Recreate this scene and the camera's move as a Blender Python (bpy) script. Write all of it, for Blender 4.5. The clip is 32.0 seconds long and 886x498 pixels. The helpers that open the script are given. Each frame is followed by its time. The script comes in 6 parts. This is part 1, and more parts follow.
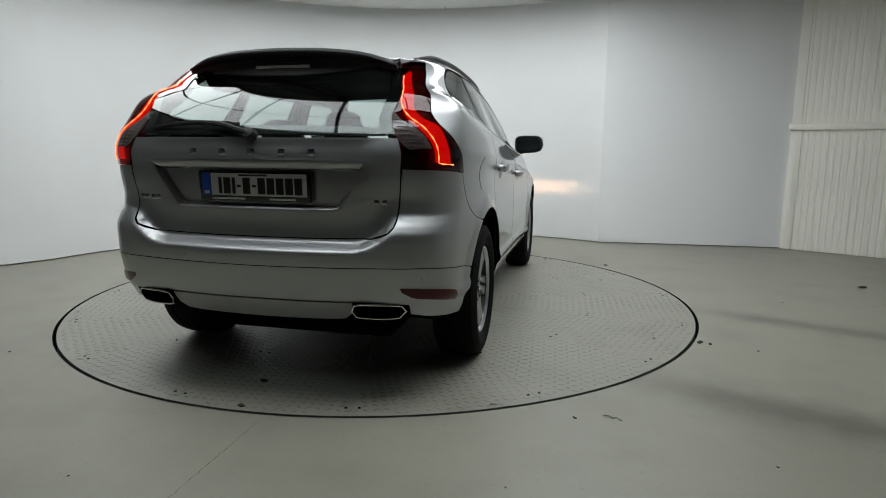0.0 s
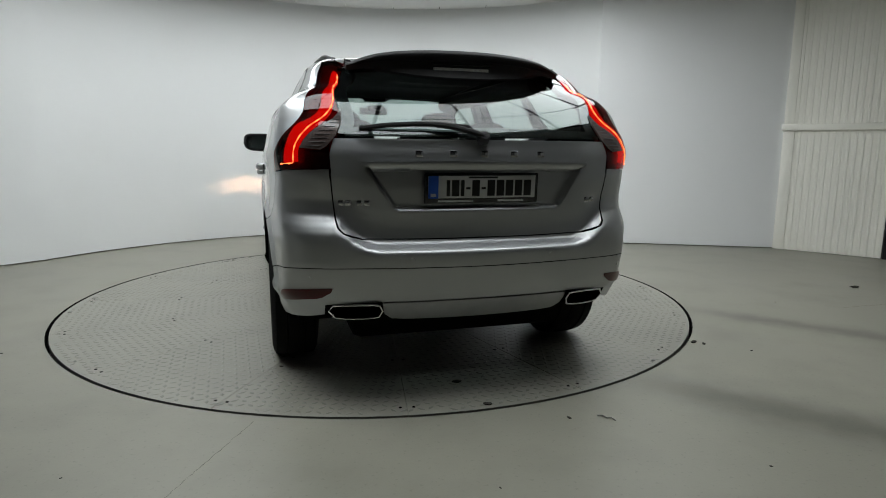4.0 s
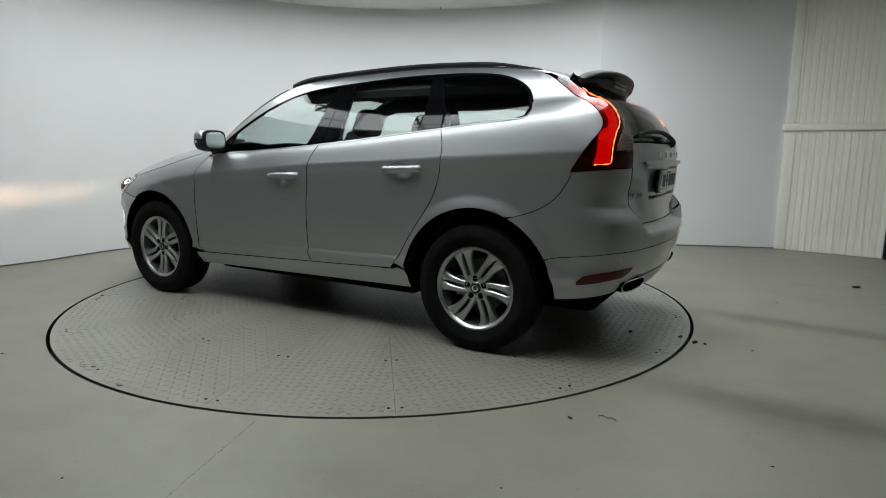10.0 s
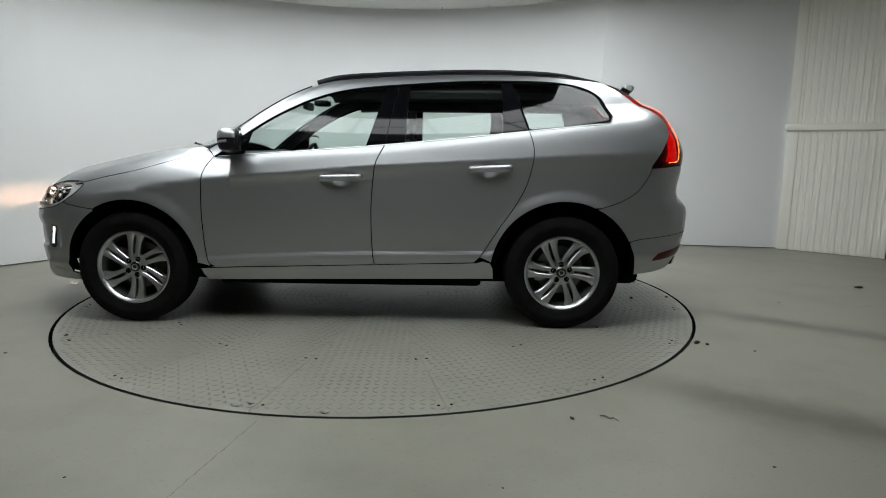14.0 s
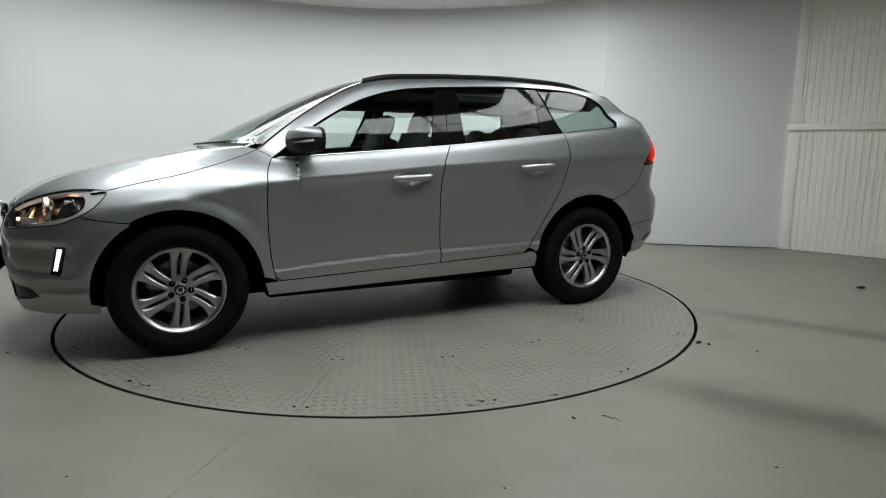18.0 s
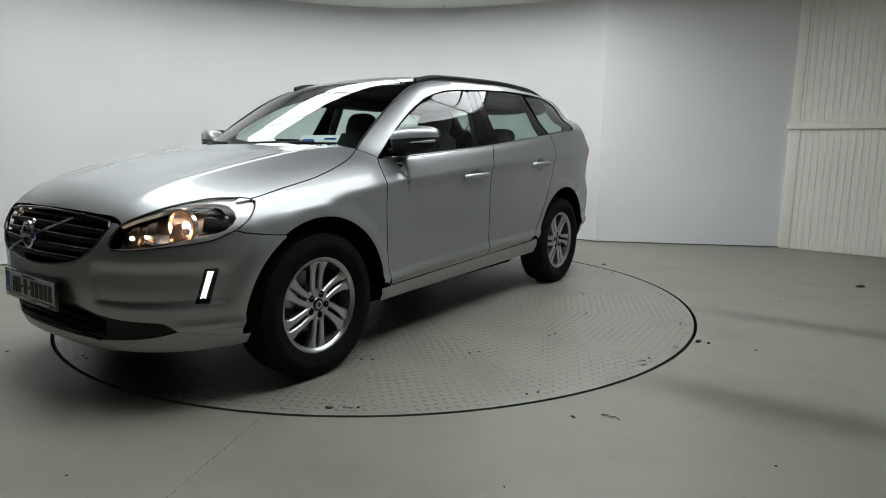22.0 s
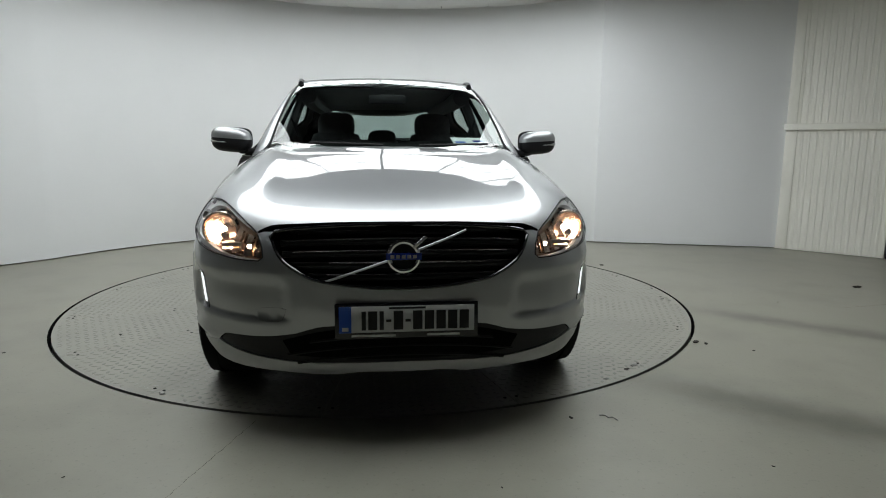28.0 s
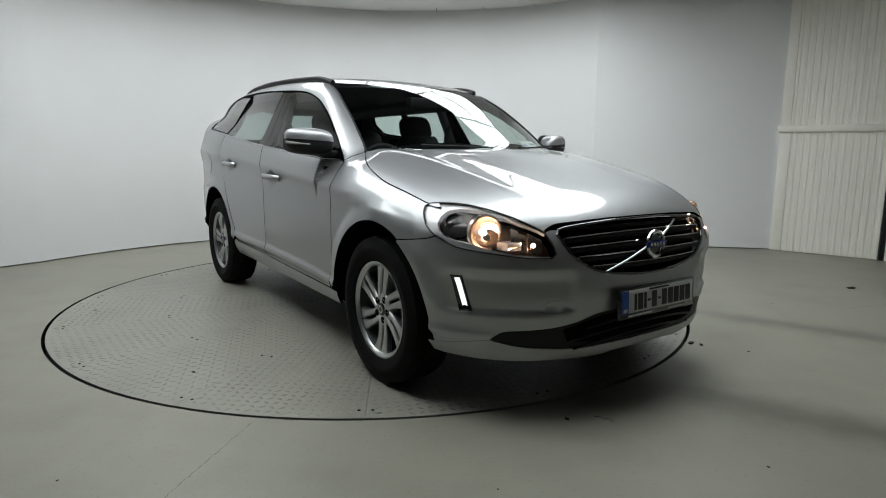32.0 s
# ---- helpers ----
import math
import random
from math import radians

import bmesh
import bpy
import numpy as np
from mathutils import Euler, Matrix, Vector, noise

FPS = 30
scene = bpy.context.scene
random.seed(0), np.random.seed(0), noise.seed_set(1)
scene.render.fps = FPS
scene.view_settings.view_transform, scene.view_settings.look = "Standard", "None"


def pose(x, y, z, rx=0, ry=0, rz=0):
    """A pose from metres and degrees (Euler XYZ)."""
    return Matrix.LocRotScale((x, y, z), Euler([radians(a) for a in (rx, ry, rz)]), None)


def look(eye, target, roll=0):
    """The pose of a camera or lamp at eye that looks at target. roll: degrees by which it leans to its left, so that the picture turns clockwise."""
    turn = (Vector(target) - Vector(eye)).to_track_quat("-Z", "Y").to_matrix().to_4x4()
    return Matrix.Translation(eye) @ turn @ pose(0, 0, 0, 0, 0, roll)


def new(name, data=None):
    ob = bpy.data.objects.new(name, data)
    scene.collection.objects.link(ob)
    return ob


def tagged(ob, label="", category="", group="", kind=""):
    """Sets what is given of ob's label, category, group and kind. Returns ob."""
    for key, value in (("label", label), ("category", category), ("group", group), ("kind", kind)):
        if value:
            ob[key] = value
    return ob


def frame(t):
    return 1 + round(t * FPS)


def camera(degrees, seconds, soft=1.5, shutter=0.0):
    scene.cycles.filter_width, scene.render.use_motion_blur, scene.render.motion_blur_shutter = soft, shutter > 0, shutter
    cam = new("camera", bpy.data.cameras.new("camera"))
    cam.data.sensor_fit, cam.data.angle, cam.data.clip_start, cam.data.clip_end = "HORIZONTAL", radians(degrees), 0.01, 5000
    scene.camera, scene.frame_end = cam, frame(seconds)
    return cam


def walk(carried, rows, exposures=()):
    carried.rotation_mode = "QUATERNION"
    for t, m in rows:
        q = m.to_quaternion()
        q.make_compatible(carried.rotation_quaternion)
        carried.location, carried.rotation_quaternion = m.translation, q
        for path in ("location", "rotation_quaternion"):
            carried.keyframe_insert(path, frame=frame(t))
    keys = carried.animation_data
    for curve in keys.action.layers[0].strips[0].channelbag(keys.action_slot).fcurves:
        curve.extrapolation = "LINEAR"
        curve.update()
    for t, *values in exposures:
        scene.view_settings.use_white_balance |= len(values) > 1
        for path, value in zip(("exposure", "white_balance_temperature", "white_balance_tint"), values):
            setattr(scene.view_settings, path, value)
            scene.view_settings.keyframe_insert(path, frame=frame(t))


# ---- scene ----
cam = camera(72.46, 32.0, soft=1.0)
EYE = (0.0, 0.0, 1.136)
LEAN = 0.51
# seconds, turn to the left and tilt downwards in degrees
SWAY = [(0, -0.001, 9.371), (1, -0.03, 9.347), (2, -0.18, 9.36), (3, -0.396, 9.343), (3.5, -0.474, 9.342), (5.5, -0.608, 9.264), (7, -0.611, 9.317), (9, -0.507, 9.348), (11, -0.383, 9.286), (13, -0.299, 9.31), (14.5, -0.25, 9.331), (16.5, -0.169, 9.328), (19, -0.096, 9.35), (21, -0.13, 9.382), (23, -0.149, 9.475), (25.5, -0.176, 9.443), (27.5, -0.267, 9.38), (29, -0.577, 9.308), (30, -0.711, 9.246), (32, -0.766, 9.198)]


def aim(yaw, dip):
    a, d = radians(yaw), radians(dip)
    return look(EYE, (EYE[0] - math.sin(a) * math.cos(d), EYE[1] + math.cos(a) * math.cos(d), EYE[2] - math.sin(d)), LEAN)


walk(cam, [(t, aim(yaw, dip)) for t, yaw, dip in SWAY])

# the turntable: its axle and the way the car's nose points, second by second
HUB = Vector((-0.401, 4.700, 0.0))
RIM = Vector((HUB.x - 0.016, HUB.y, 0.0))
DISC_R = 2.252
TURN = [(0, 76.9), (1, 84.28), (2, 91.66), (3, 99.0), (3.5, 102.7), (5.5, 117.34), (6, 120.99), (7, 128.25), (8, 135.4), (9, 142.71), (10, 149.89), (11, 156.99), (12, 164.07), (13, 171.2), (14, 178.13), (14.5, 181.58), (16.5, 195.65), (17, 199.1), (18, 205.87), (19, 212.88), (20, 220.2), (21, 227.34), (22, 234.42), (23, 241.45), (24, 248.48), (25, 255.59), (25.5, 259.1), (27.5, 273.18), (28, 276.67), (29, 283.61), (30, 290.52), (31, 297.61), (32, 304.36)]

# ---- light ----
scene.view_settings.exposure = -0.1
world = bpy.data.worlds.new("world")
scene.world = world
world.use_nodes = True
world.node_tree.nodes["Background"].inputs[0].default_value = (0.5, 0.55, 0.6, 1)
world.node_tree.nodes["Background"].inputs[1].default_value = 0.05


# ---- materials ----
def material(name, colour, rough=0.5, metal=0.0, vary=0.0, scale=4.0, bumps=0.0, bump_scale=60.0, coat=0.0, emit=None, power=0.0, glass=0.0, ior=1.45, spec=0.5, rough_vary=0.0):
    """A node material: base colour with two scales of variation, grain as bump, and an optional clear coat."""
    m = bpy.data.materials.new(name)
    m.use_nodes = True
    t = m.node_tree
    b = t.nodes["Principled BSDF"]
    b.inputs["Base Color"].default_value = (*colour, 1)
    b.inputs["Roughness"].default_value, b.inputs["Metallic"].default_value = rough, metal
    b.inputs["Coat Weight"].default_value, b.inputs["Coat Roughness"].default_value = coat, 0.03
    b.inputs["Transmission Weight"].default_value, b.inputs["IOR"].default_value = glass, ior
    b.inputs["Specular IOR Level"].default_value = spec
    if emit:
        b.inputs["Emission Color"].default_value, b.inputs["Emission Strength"].default_value = (*emit, 1), power
    if vary or bumps or rough_vary:
        co = t.nodes.new("ShaderNodeTexCoord")
        big, fine = t.nodes.new("ShaderNodeTexNoise"), t.nodes.new("ShaderNodeTexNoise")
        big.inputs["Scale"].default_value, fine.inputs["Scale"].default_value = scale, bump_scale
        big.inputs["Detail"].default_value, fine.inputs["Detail"].default_value = 6, 3
        t.links.new(co.outputs["Object"], big.inputs["Vector"])
        t.links.new(co.outputs["Object"], fine.inputs["Vector"])
        if vary:
            mix, ramp = t.nodes.new("ShaderNodeMix"), t.nodes.new("ShaderNodeMath")
            mix.data_type = "RGBA"
            ramp.operation, ramp.use_clamp = "MULTIPLY_ADD", True
            ramp.inputs[1].default_value, ramp.inputs[2].default_value = 2.2, -0.6
            t.links.new(big.outputs["Fac"], ramp.inputs[0])
            t.links.new(ramp.outputs[0], mix.inputs["Factor"])
            mix.inputs["A"].default_value = (*[c * (1 - vary) for c in colour], 1)
            mix.inputs["B"].default_value = (*[min(1, c * (1 + vary)) for c in colour], 1)
            t.links.new(mix.outputs["Result"], b.inputs["Base Color"])
        if rough_vary:
            ma = t.nodes.new("ShaderNodeMath")
            ma.operation = "MULTIPLY_ADD"
            ma.inputs[1].default_value, ma.inputs[2].default_value = rough_vary * 2, rough - rough_vary
            t.links.new(big.outputs["Fac"], ma.inputs[0])
            t.links.new(ma.outputs[0], b.inputs["Roughness"])
        if bumps:
            bn = t.nodes.new("ShaderNodeBump")
            bn.inputs["Strength"].default_value, bn.inputs["Distance"].default_value = bumps, 0.002
            t.links.new(fine.outputs["Fac"], bn.inputs["Height"])
            t.links.new(bn.outputs["Normal"], b.inputs["Normal"])
    return m


PAINT = material("silver_paint", (0.44, 0.453, 0.462), 0.46, 0.92, coat=1.0, vary=0.03, scale=900, bumps=0.03, bump_scale=1500)
PAINT.node_tree.nodes["Principled BSDF"].inputs["Coat IOR"].default_value = 1.5
PAINT.node_tree.nodes["Principled BSDF"].inputs["Specular Tint"].default_value = (0.5, 0.5, 0.5, 1)
BLACK = material("black_plastic", (0.011, 0.011, 0.012), 0.5, spec=0.35, bumps=0.25, bump_scale=700)
GLOSS = material("gloss_black", (0.008, 0.008, 0.009), 0.12, coat=0.6)
CHROME = material("chrome", (0.86, 0.87, 0.88), 0.08, 1.0)
ALLOY = material("alloy_silver", (0.52, 0.53, 0.54), 0.33, 0.95, coat=0.5, vary=0.04, scale=30)
RUBBER = material("tyre_rubber", (0.008, 0.008, 0.008), 0.8, vary=0.35, scale=9, bumps=0.5, bump_scale=300, spec=0.12)
UNDER = material("underbody_black", (0.004, 0.004, 0.004), 1.0, spec=0.05)


def pane(name, tint, gloss=0.045):
    """Thin window glass: clear through, glossy by its angle from either side."""
    m = bpy.data.materials.new(name)
    m.use_nodes = True
    t = m.node_tree
    out = t.nodes["Material Output"]
    lw, up, add, mix, tr, gl = (t.nodes.new("ShaderNode" + k) for k in ("LayerWeight", "Math", "Math", "MixShader", "BsdfTransparent", "BsdfGlossy"))
    lw.inputs[0].default_value = 0.5
    up.operation, add.operation, add.use_clamp = "POWER", "MULTIPLY_ADD", True
    up.inputs[1].default_value, add.inputs[1].default_value, add.inputs[2].default_value = 5.0, 0.9, gloss
    tr.inputs[0].default_value, gl.inputs["Color"].default_value, gl.inputs["Roughness"].default_value = (*tint, 1), (1, 1, 1, 1), 0.0
    for a, b in ((lw.outputs["Facing"], up.inputs[0]), (up.outputs[0], add.inputs[0]), (add.outputs[0], mix.inputs[0]), (tr.outputs[0], mix.inputs[1]), (gl.outputs[0], mix.inputs[2]), (mix.outputs[0], out.inputs["Surface"])):
        t.links.new(a, b)
    return m


GLASS = pane("green_tinted_glass", (0.80, 0.88, 0.85))
SCREENGLASS = pane("windscreen_glass", (0.80, 0.88, 0.86))
DARKGLASS = pane("tailgate_glass", (0.46, 0.54, 0.52))
LENS = pane("clear_lens", (0.97, 0.97, 0.97), 0.03)
LAMPTRIM = material("silver_light_guide", (0.72, 0.73, 0.74), 0.3, 0.3, vary=0.04, scale=30, coat=0.4)
REDLENS = pane("red_lens", (0.45, 0.015, 0.012))
REDGLASS = material("red_reflector", (0.075, 0.004, 0.004), 0.3, spec=0.3, coat=0.25, vary=0.2, scale=200)
TAILRED = material("lit_tail_lamp", (0.4, 0.01, 0.01), 0.35, emit=(1.0, 0.035, 0.015), power=1.05)
LEDRED = material("red_led_strip", (0.8, 0.1, 0.05), 0.3, emit=(1.0, 0.13, 0.03), power=4.0)
DRL = material("white_led_bar", (0.9, 0.9, 0.9), 0.3, emit=(0.95, 1.0, 1.0), power=1.15)
BULB = material("hot_bulb", (1, 0.85, 0.7), 0.3, emit=(1.0, 0.74, 0.54), power=40.0)
BEAM = material("beam_filament", (1, 0.8, 0.6), 0.3, emit=(1.0, 0.56, 0.33), power=34000.0)
LAMPBOWL = material("lamp_housing_silver", (0.8, 0.76, 0.72), 0.28, 1.0, vary=0.15, scale=25)
# the bulbs' warm glow is put into these two metal colours
LAMPDARK = material("glow_tinted_lamp_housing", (0.34, 0.24, 0.18), 0.3, 0.9, vary=0.4, scale=30)
AMBER = material("glow_tinted_reflector", (0.80, 0.66, 0.56), 0.22, 1.0, vary=0.2, scale=40)
CLOTH = material("dark_seat_fabric", (0.03, 0.03, 0.032), 0.85, vary=0.3, scale=25, bumps=0.4, bump_scale=500)
REVERSE = material("clear_ribbed_lens", (0.09, 0.07, 0.066), 0.15, coat=0.8, vary=0.3, scale=150)
TRIMGREY = material("dark_grey_trim", (0.06, 0.06, 0.062), 0.6, bumps=0.2, bump_scale=600)
SATIN = material("satin_silver_trim", (0.42, 0.43, 0.43), 0.38, 0.6, vary=0.05, scale=20)
PLATEWHITE = material("plate_white", (0.62, 0.63, 0.62), 0.35, vary=0.04, scale=12)
PLATEBLUE = material("plate_blue", (0.02, 0.09, 0.42), 0.35)
INK = material("black_ink", (0.012, 0.012, 0.012), 0.45)
PAPER = material("paper_disc", (0.7, 0.72, 0.7), 0.6, vary=0.08, scale=60)
BADGEBLUE = material("badge_blue", (0.01, 0.03, 0.22), 0.25, coat=0.6)
BRAKE = material("brake_disc_steel", (0.25, 0.25, 0.25), 0.4, 0.9, vary=0.15, scale=40)
WALL = material("white_wall_paint", (0.76, 0.77, 0.77), 0.55, vary=0.02, scale=1.2, bumps=0.12, bump_scale=140)
PANELWALL = material("grey_white_panel", (0.87, 0.88, 0.89), 0.5, vary=0.02, scale=0.9, bumps=0.1, bump_scale=120)
DOORSHEET = material("cream_steel_sheet", (0.88, 0.865, 0.79), 0.45, vary=0.03, scale=2)
CEIL = material("ceiling_white", (0.75, 0.75, 0.74), 0.8, vary=0.03, scale=3)
DARKWALL = material("unseen_dark_wall", (0.15, 0.152, 0.15), 0.8, vary=0.1, scale=1)
DARKVOID = material("dark_ceiling_board", (0.03, 0.031, 0.032), 0.9, vary=0.2, scale=2)
FLOOR = material("grey_floor_paint", (0.268, 0.262, 0.216), 0.42, vary=0.07, scale=1.6, bumps=0.15, bump_scale=90, rough_vary=0.12)
PLATE = material("painted_tread_plate", (0.280, 0.274, 0.232), 0.36, vary=0.08, scale=2.5, bumps=0.12, bump_scale=120, rough_vary=0.1)
LUG = material("worn_tread_lug", (0.232, 0.232, 0.198), 0.34, vary=0.3, scale=3)
PILLARBLACK = material("satin_black_pillar", (0.004, 0.004, 0.005), 0.08, spec=0.35)
STRIP = material("bright_trim", (0.45, 0.46, 0.47), 0.3, 1.0)
GAP = material("dark_gap", (0.004, 0.004, 0.004), 1.0, spec=0.05)


def worn(m, streaks):
    """Adds dirt to a painted floor: dark specks, broad stains and, where asked, two tyre streaks that leave the turntable."""
    t = m.node_tree
    b = t.nodes["Principled BSDF"]
    base = b.inputs["Base Color"].links[0].from_socket
    co = t.nodes.new("ShaderNodeTexCoord").outputs["Object"]

    def node(kind, op=None, ins=(), clamp=False):
        n = t.nodes.new("ShaderNode" + kind)
        if op:
            n.operation, n.use_clamp = op, clamp
        for i, v in enumerate(ins):
            if isinstance(v, (int, float)):
                n.inputs[i].default_value = v
            elif v is not None:
                t.links.new(v, n.inputs[i])
        return n

    def noise_at(scale, detail):
        n = t.nodes.new("ShaderNodeTexNoise")
        n.inputs["Scale"].default_value, n.inputs["Detail"].default_value = scale, detail
        t.links.new(co, n.inputs["Vector"])
        return n.outputs["Fac"]
    specks = node("Math", "MULTIPLY_ADD", (noise_at(55, 2), -9.0, 6.6), True).outputs[0]
    specks = node("Math", "MULTIPLY_ADD", (specks, 0.16, 0.84), True).outputs[0]
    stains = node("Math", "MULTIPLY_ADD", (noise_at(2.3, 9), 2.2, -0.15), True).outputs[0]
    stains = node("Math", "MULTIPLY_ADD", (stains, 0.24, 0.80)).outputs[0]
    dark = node("Math", "MULTIPLY", (specks, stains)).outputs[0]
    if streaks:
        xyz = t.nodes.new("ShaderNodeSeparateXYZ")
        t.links.new(co, xyz.inputs[0])
        along = node("Math", "MULTIPLY_ADD", (xyz.outputs[0], 0.82, node("Math", "MULTIPLY", (xyz.outputs[1], -0.57)).outputs[0])).outputs[0]
        across = node("Math", "MULTIPLY_ADD", (xyz.outputs[0], 0.57, node("Math", "MULTIPLY", (xyz.outputs[1], 0.82)).outputs[0])).outputs[0]
        start = node("Math", "MULTIPLY_ADD", (along, 1.6, 1.75), True).outputs[0]
        rag = node("Math", "MULTIPLY_ADD", (noise_at(7, 6), 0.16, -0.08)).outputs[0]
        for off, width, force in ((4.56, 0.11, 0.42), (2.95, 0.16, 0.46)):
            d = node("Math", "ADD", (node("Math", "SUBTRACT", (across, off)).outputs[0], rag)).outputs[0]
            d = node("Math", "DIVIDE", (d, width)).outputs[0]
            d = node("Math", "MULTIPLY", (d, d)).outputs[0]
            g = node("Math", "POWER", (2.718, node("Math", "MULTIPLY", (d, -1.0)).outputs[0])).outputs[0]
            g = node("Math", "MULTIPLY", (g, start)).outputs[0]
            g = node("Math", "MULTIPLY_ADD", (g, -force, 1.0)).outputs[0]
            dark = node("Math", "MULTIPLY", (dark, g)).outputs[0]
    mix = t.nodes.new("ShaderNodeVectorMath")
    mix.operation = "SCALE"
    t.links.new(base, mix.inputs[0])
    t.links.new(dark, mix.inputs["Scale"])
    t.links.new(mix.outputs[0], b.inputs["Base Color"])


worn(FLOOR, True)
worn(PLATE, False)
DAYLIGHT = material("ceiling_light_diffuser", (0.9, 0.9, 0.9), 0.6, emit=(0.955, 1.0, 1.015), power=5.3)


# ---- mesh helpers ----
def thing(name, label, category, **tags):
    return tagged(new(name), label, category, **tags)


def mesh_of(name, bm, mat, smooth=None):
    me = bpy.data.meshes.new(name)
    bm.normal_update()
    if smooth is not None:
        for f in bm.faces:
            f.smooth = True
        for e in bm.edges:
            e.smooth = not (len(e.link_faces) == 2 and e.calc_face_angle(0) > radians(smooth))
    bm.to_mesh(me)
    bm.free()
    if mat:
        me.materials.append(mat)
    return me


def part(name, bm, mat, parent, label="", smooth=35, place=None):
    """Links a bmesh as one mesh object under a thing or part."""
    ob = new(name, bm if isinstance(bm, bpy.types.Mesh) else mesh_of(name, bm, mat, smooth))
    ob.parent = parent
    if place is not None:
        ob.matrix_basis = place
    if label:
        ob["label"] = label
    return ob


def setting(name, bm, mat, label, smooth=30):
    return tagged(new(name, mesh_of(name, bm, mat, smooth)), label, name.split("_")[0], kind="structure")


def box(bm, x0, y0, z0, x1, y1, z1, bevel=0.0, m=None):
    r = bmesh.ops.create_cube(bm, size=1.0)["verts"]
    bmesh.ops.transform(bm, verts=r, matrix=Matrix.LocRotScale(((x0 + x1) / 2, (y0 + y1) / 2, (z0 + z1) / 2), None, (x1 - x0, y1 - y0, z1 - z0)))
    if bevel:
        es = list({e for v in r for e in v.link_edges})
        r = list({v for f in bmesh.ops.bevel(bm, geom=es, offset=bevel, segments=2, profile=0.5, affect="EDGES")["faces"] for v in f.verts} | {v for v in r if v.is_valid})
    if m:
        bmesh.ops.transform(bm, verts=r, matrix=m)
    return bm


def strip_wall(points, z0, z1, thick, out=1):
    """A wall that follows plan points, with thickness on one side."""
    bm = bmesh.new()
    p = [Vector(q).to_2d() for q in points]
    rows = []
    for i, q in enumerate(p):
        d = (p[min(i + 1, len(p) - 1)] - p[max(i - 1, 0)]).normalized()
        n = Vector((-d.y, d.x)) * out * thick
        rows.append([bm.verts.new((*(q + o), z)) for o, z in ((Vector((0, 0)), z0), (Vector((0, 0)), z1), (n, z1), (n, z0))])
    for a, b in zip(rows, rows[1:]):
        for k in range(4):
            bm.faces.new((a[k], b[k], b[(k + 1) % 4], a[(k + 1) % 4]))
    for r in (rows[0], rows[-1]):
        bm.faces.new(r)
    bmesh.ops.recalc_face_normals(bm, faces=bm.faces)
    return bm


def path_pts(p, n=8):
    """Points along a rounded line through p."""
    v = [Vector(q) for q in p]
    v = [2 * v[0] - v[1]] + v + [2 * v[-1] - v[-2]]
    out = []
    for a, b, c, d in zip(v, v[1:], v[2:], v[3:]):
        for t in np.arange(n) / n:
            out.append(0.5 * (2 * b + (c - a) * t + (2 * a - 5 * b + 4 * c - d) * t * t + (3 * b - a - 3 * c + d) * t ** 3))
    return out + [v[-2]]


def lathe(profile, n=48, axis="Y"):
    """Turns (radius, height) points about an axis."""
    bm = bmesh.new()
    rings = []
    for k in range(n):
        c, s = math.cos(2 * math.pi * k / n), math.sin(2 * math.pi * k / n)
        rings.append([bm.verts.new((r * c, h, r * s) if axis == "Y" else (r * c, r * s, h)) for r, h in profile])
    for a, b in zip(rings, rings[1:] + rings[:1]):
        for k in range(len(profile) - 1):
            bm.faces.new((a[k], a[k + 1], b[k + 1], b[k]))
    bmesh.ops.remove_doubles(bm, verts=bm.verts, dist=1e-6)
    bmesh.ops.recalc_face_normals(bm, faces=bm.faces)
    return bm


def tube(points, radius, n=8, closed=False, flat=1.0):
    """A pipe along points."""
    bm = bmesh.new()
    p = [Vector(q) for q in points]
    rings = []
    up = Vector((0.03, 0.02, 1))
    for i, q in enumerate(p):
        d = (p[(i + 1) % len(p) if closed else min(i + 1, len(p) - 1)] - p[i - 1 if closed or i else 0]).normalized()
        a = d.cross(up).normalized()
        b = a.cross(d)
        r = radius[i] if isinstance(radius, (list, tuple)) else radius
        rings.append([bm.verts.new(q + a * r * math.cos(2 * math.pi * k / n) + b * r * flat * math.sin(2 * math.pi * k / n)) for k in range(n)])
    for a, b in zip(rings, rings[1:] + (rings[:1] if closed else [])):
        for k in range(n):
            bm.faces.new((a[k], a[(k + 1) % n], b[(k + 1) % n], b[k]))
    if not closed:
        bm.faces.new(rings[0])
        bm.faces.new(rings[-1])
    bmesh.ops.recalc_face_normals(bm, faces=bm.faces)
    return bm


# ---- the room ----
ROOM_H = 2.95
ARC_C, ARC_R = Vector((-0.45, 4.6)), 3.75
arc = [ARC_C + ARC_R * Vector((math.cos(a), math.sin(a))) for a in np.radians(np.linspace(50.5, 158, 60))]
curved = [tuple(q) for q in arc] + [(-4.75, 4.9)]
CORNER, JAMB = (1.935, 7.495), (4.03, 7.16)
setting("wall_curved", strip_wall(curved, 0.012, ROOM_H, 0.12, -1), WALL, "smooth white curved studio wall behind the turntable")
setting("wall_panel", strip_wall([JAMB, (CORNER[0] - 0.004, CORNER[1])], 0.012, ROOM_H, 0.1, -1), PANELWALL, "flat pale grey wall panel beside the curved wall")
# unseen walls, added: white on the right to bounce light, dark elsewhere to absorb it
setting("wall_end", strip_wall([(4.95, 6.42), (6.3, 5.4), (6.6, 3.0), (6.6, -4.5)], 0.0, ROOM_H, 0.1, 1), WALL, "plain unseen wall added to close the hall, white to bounce light")
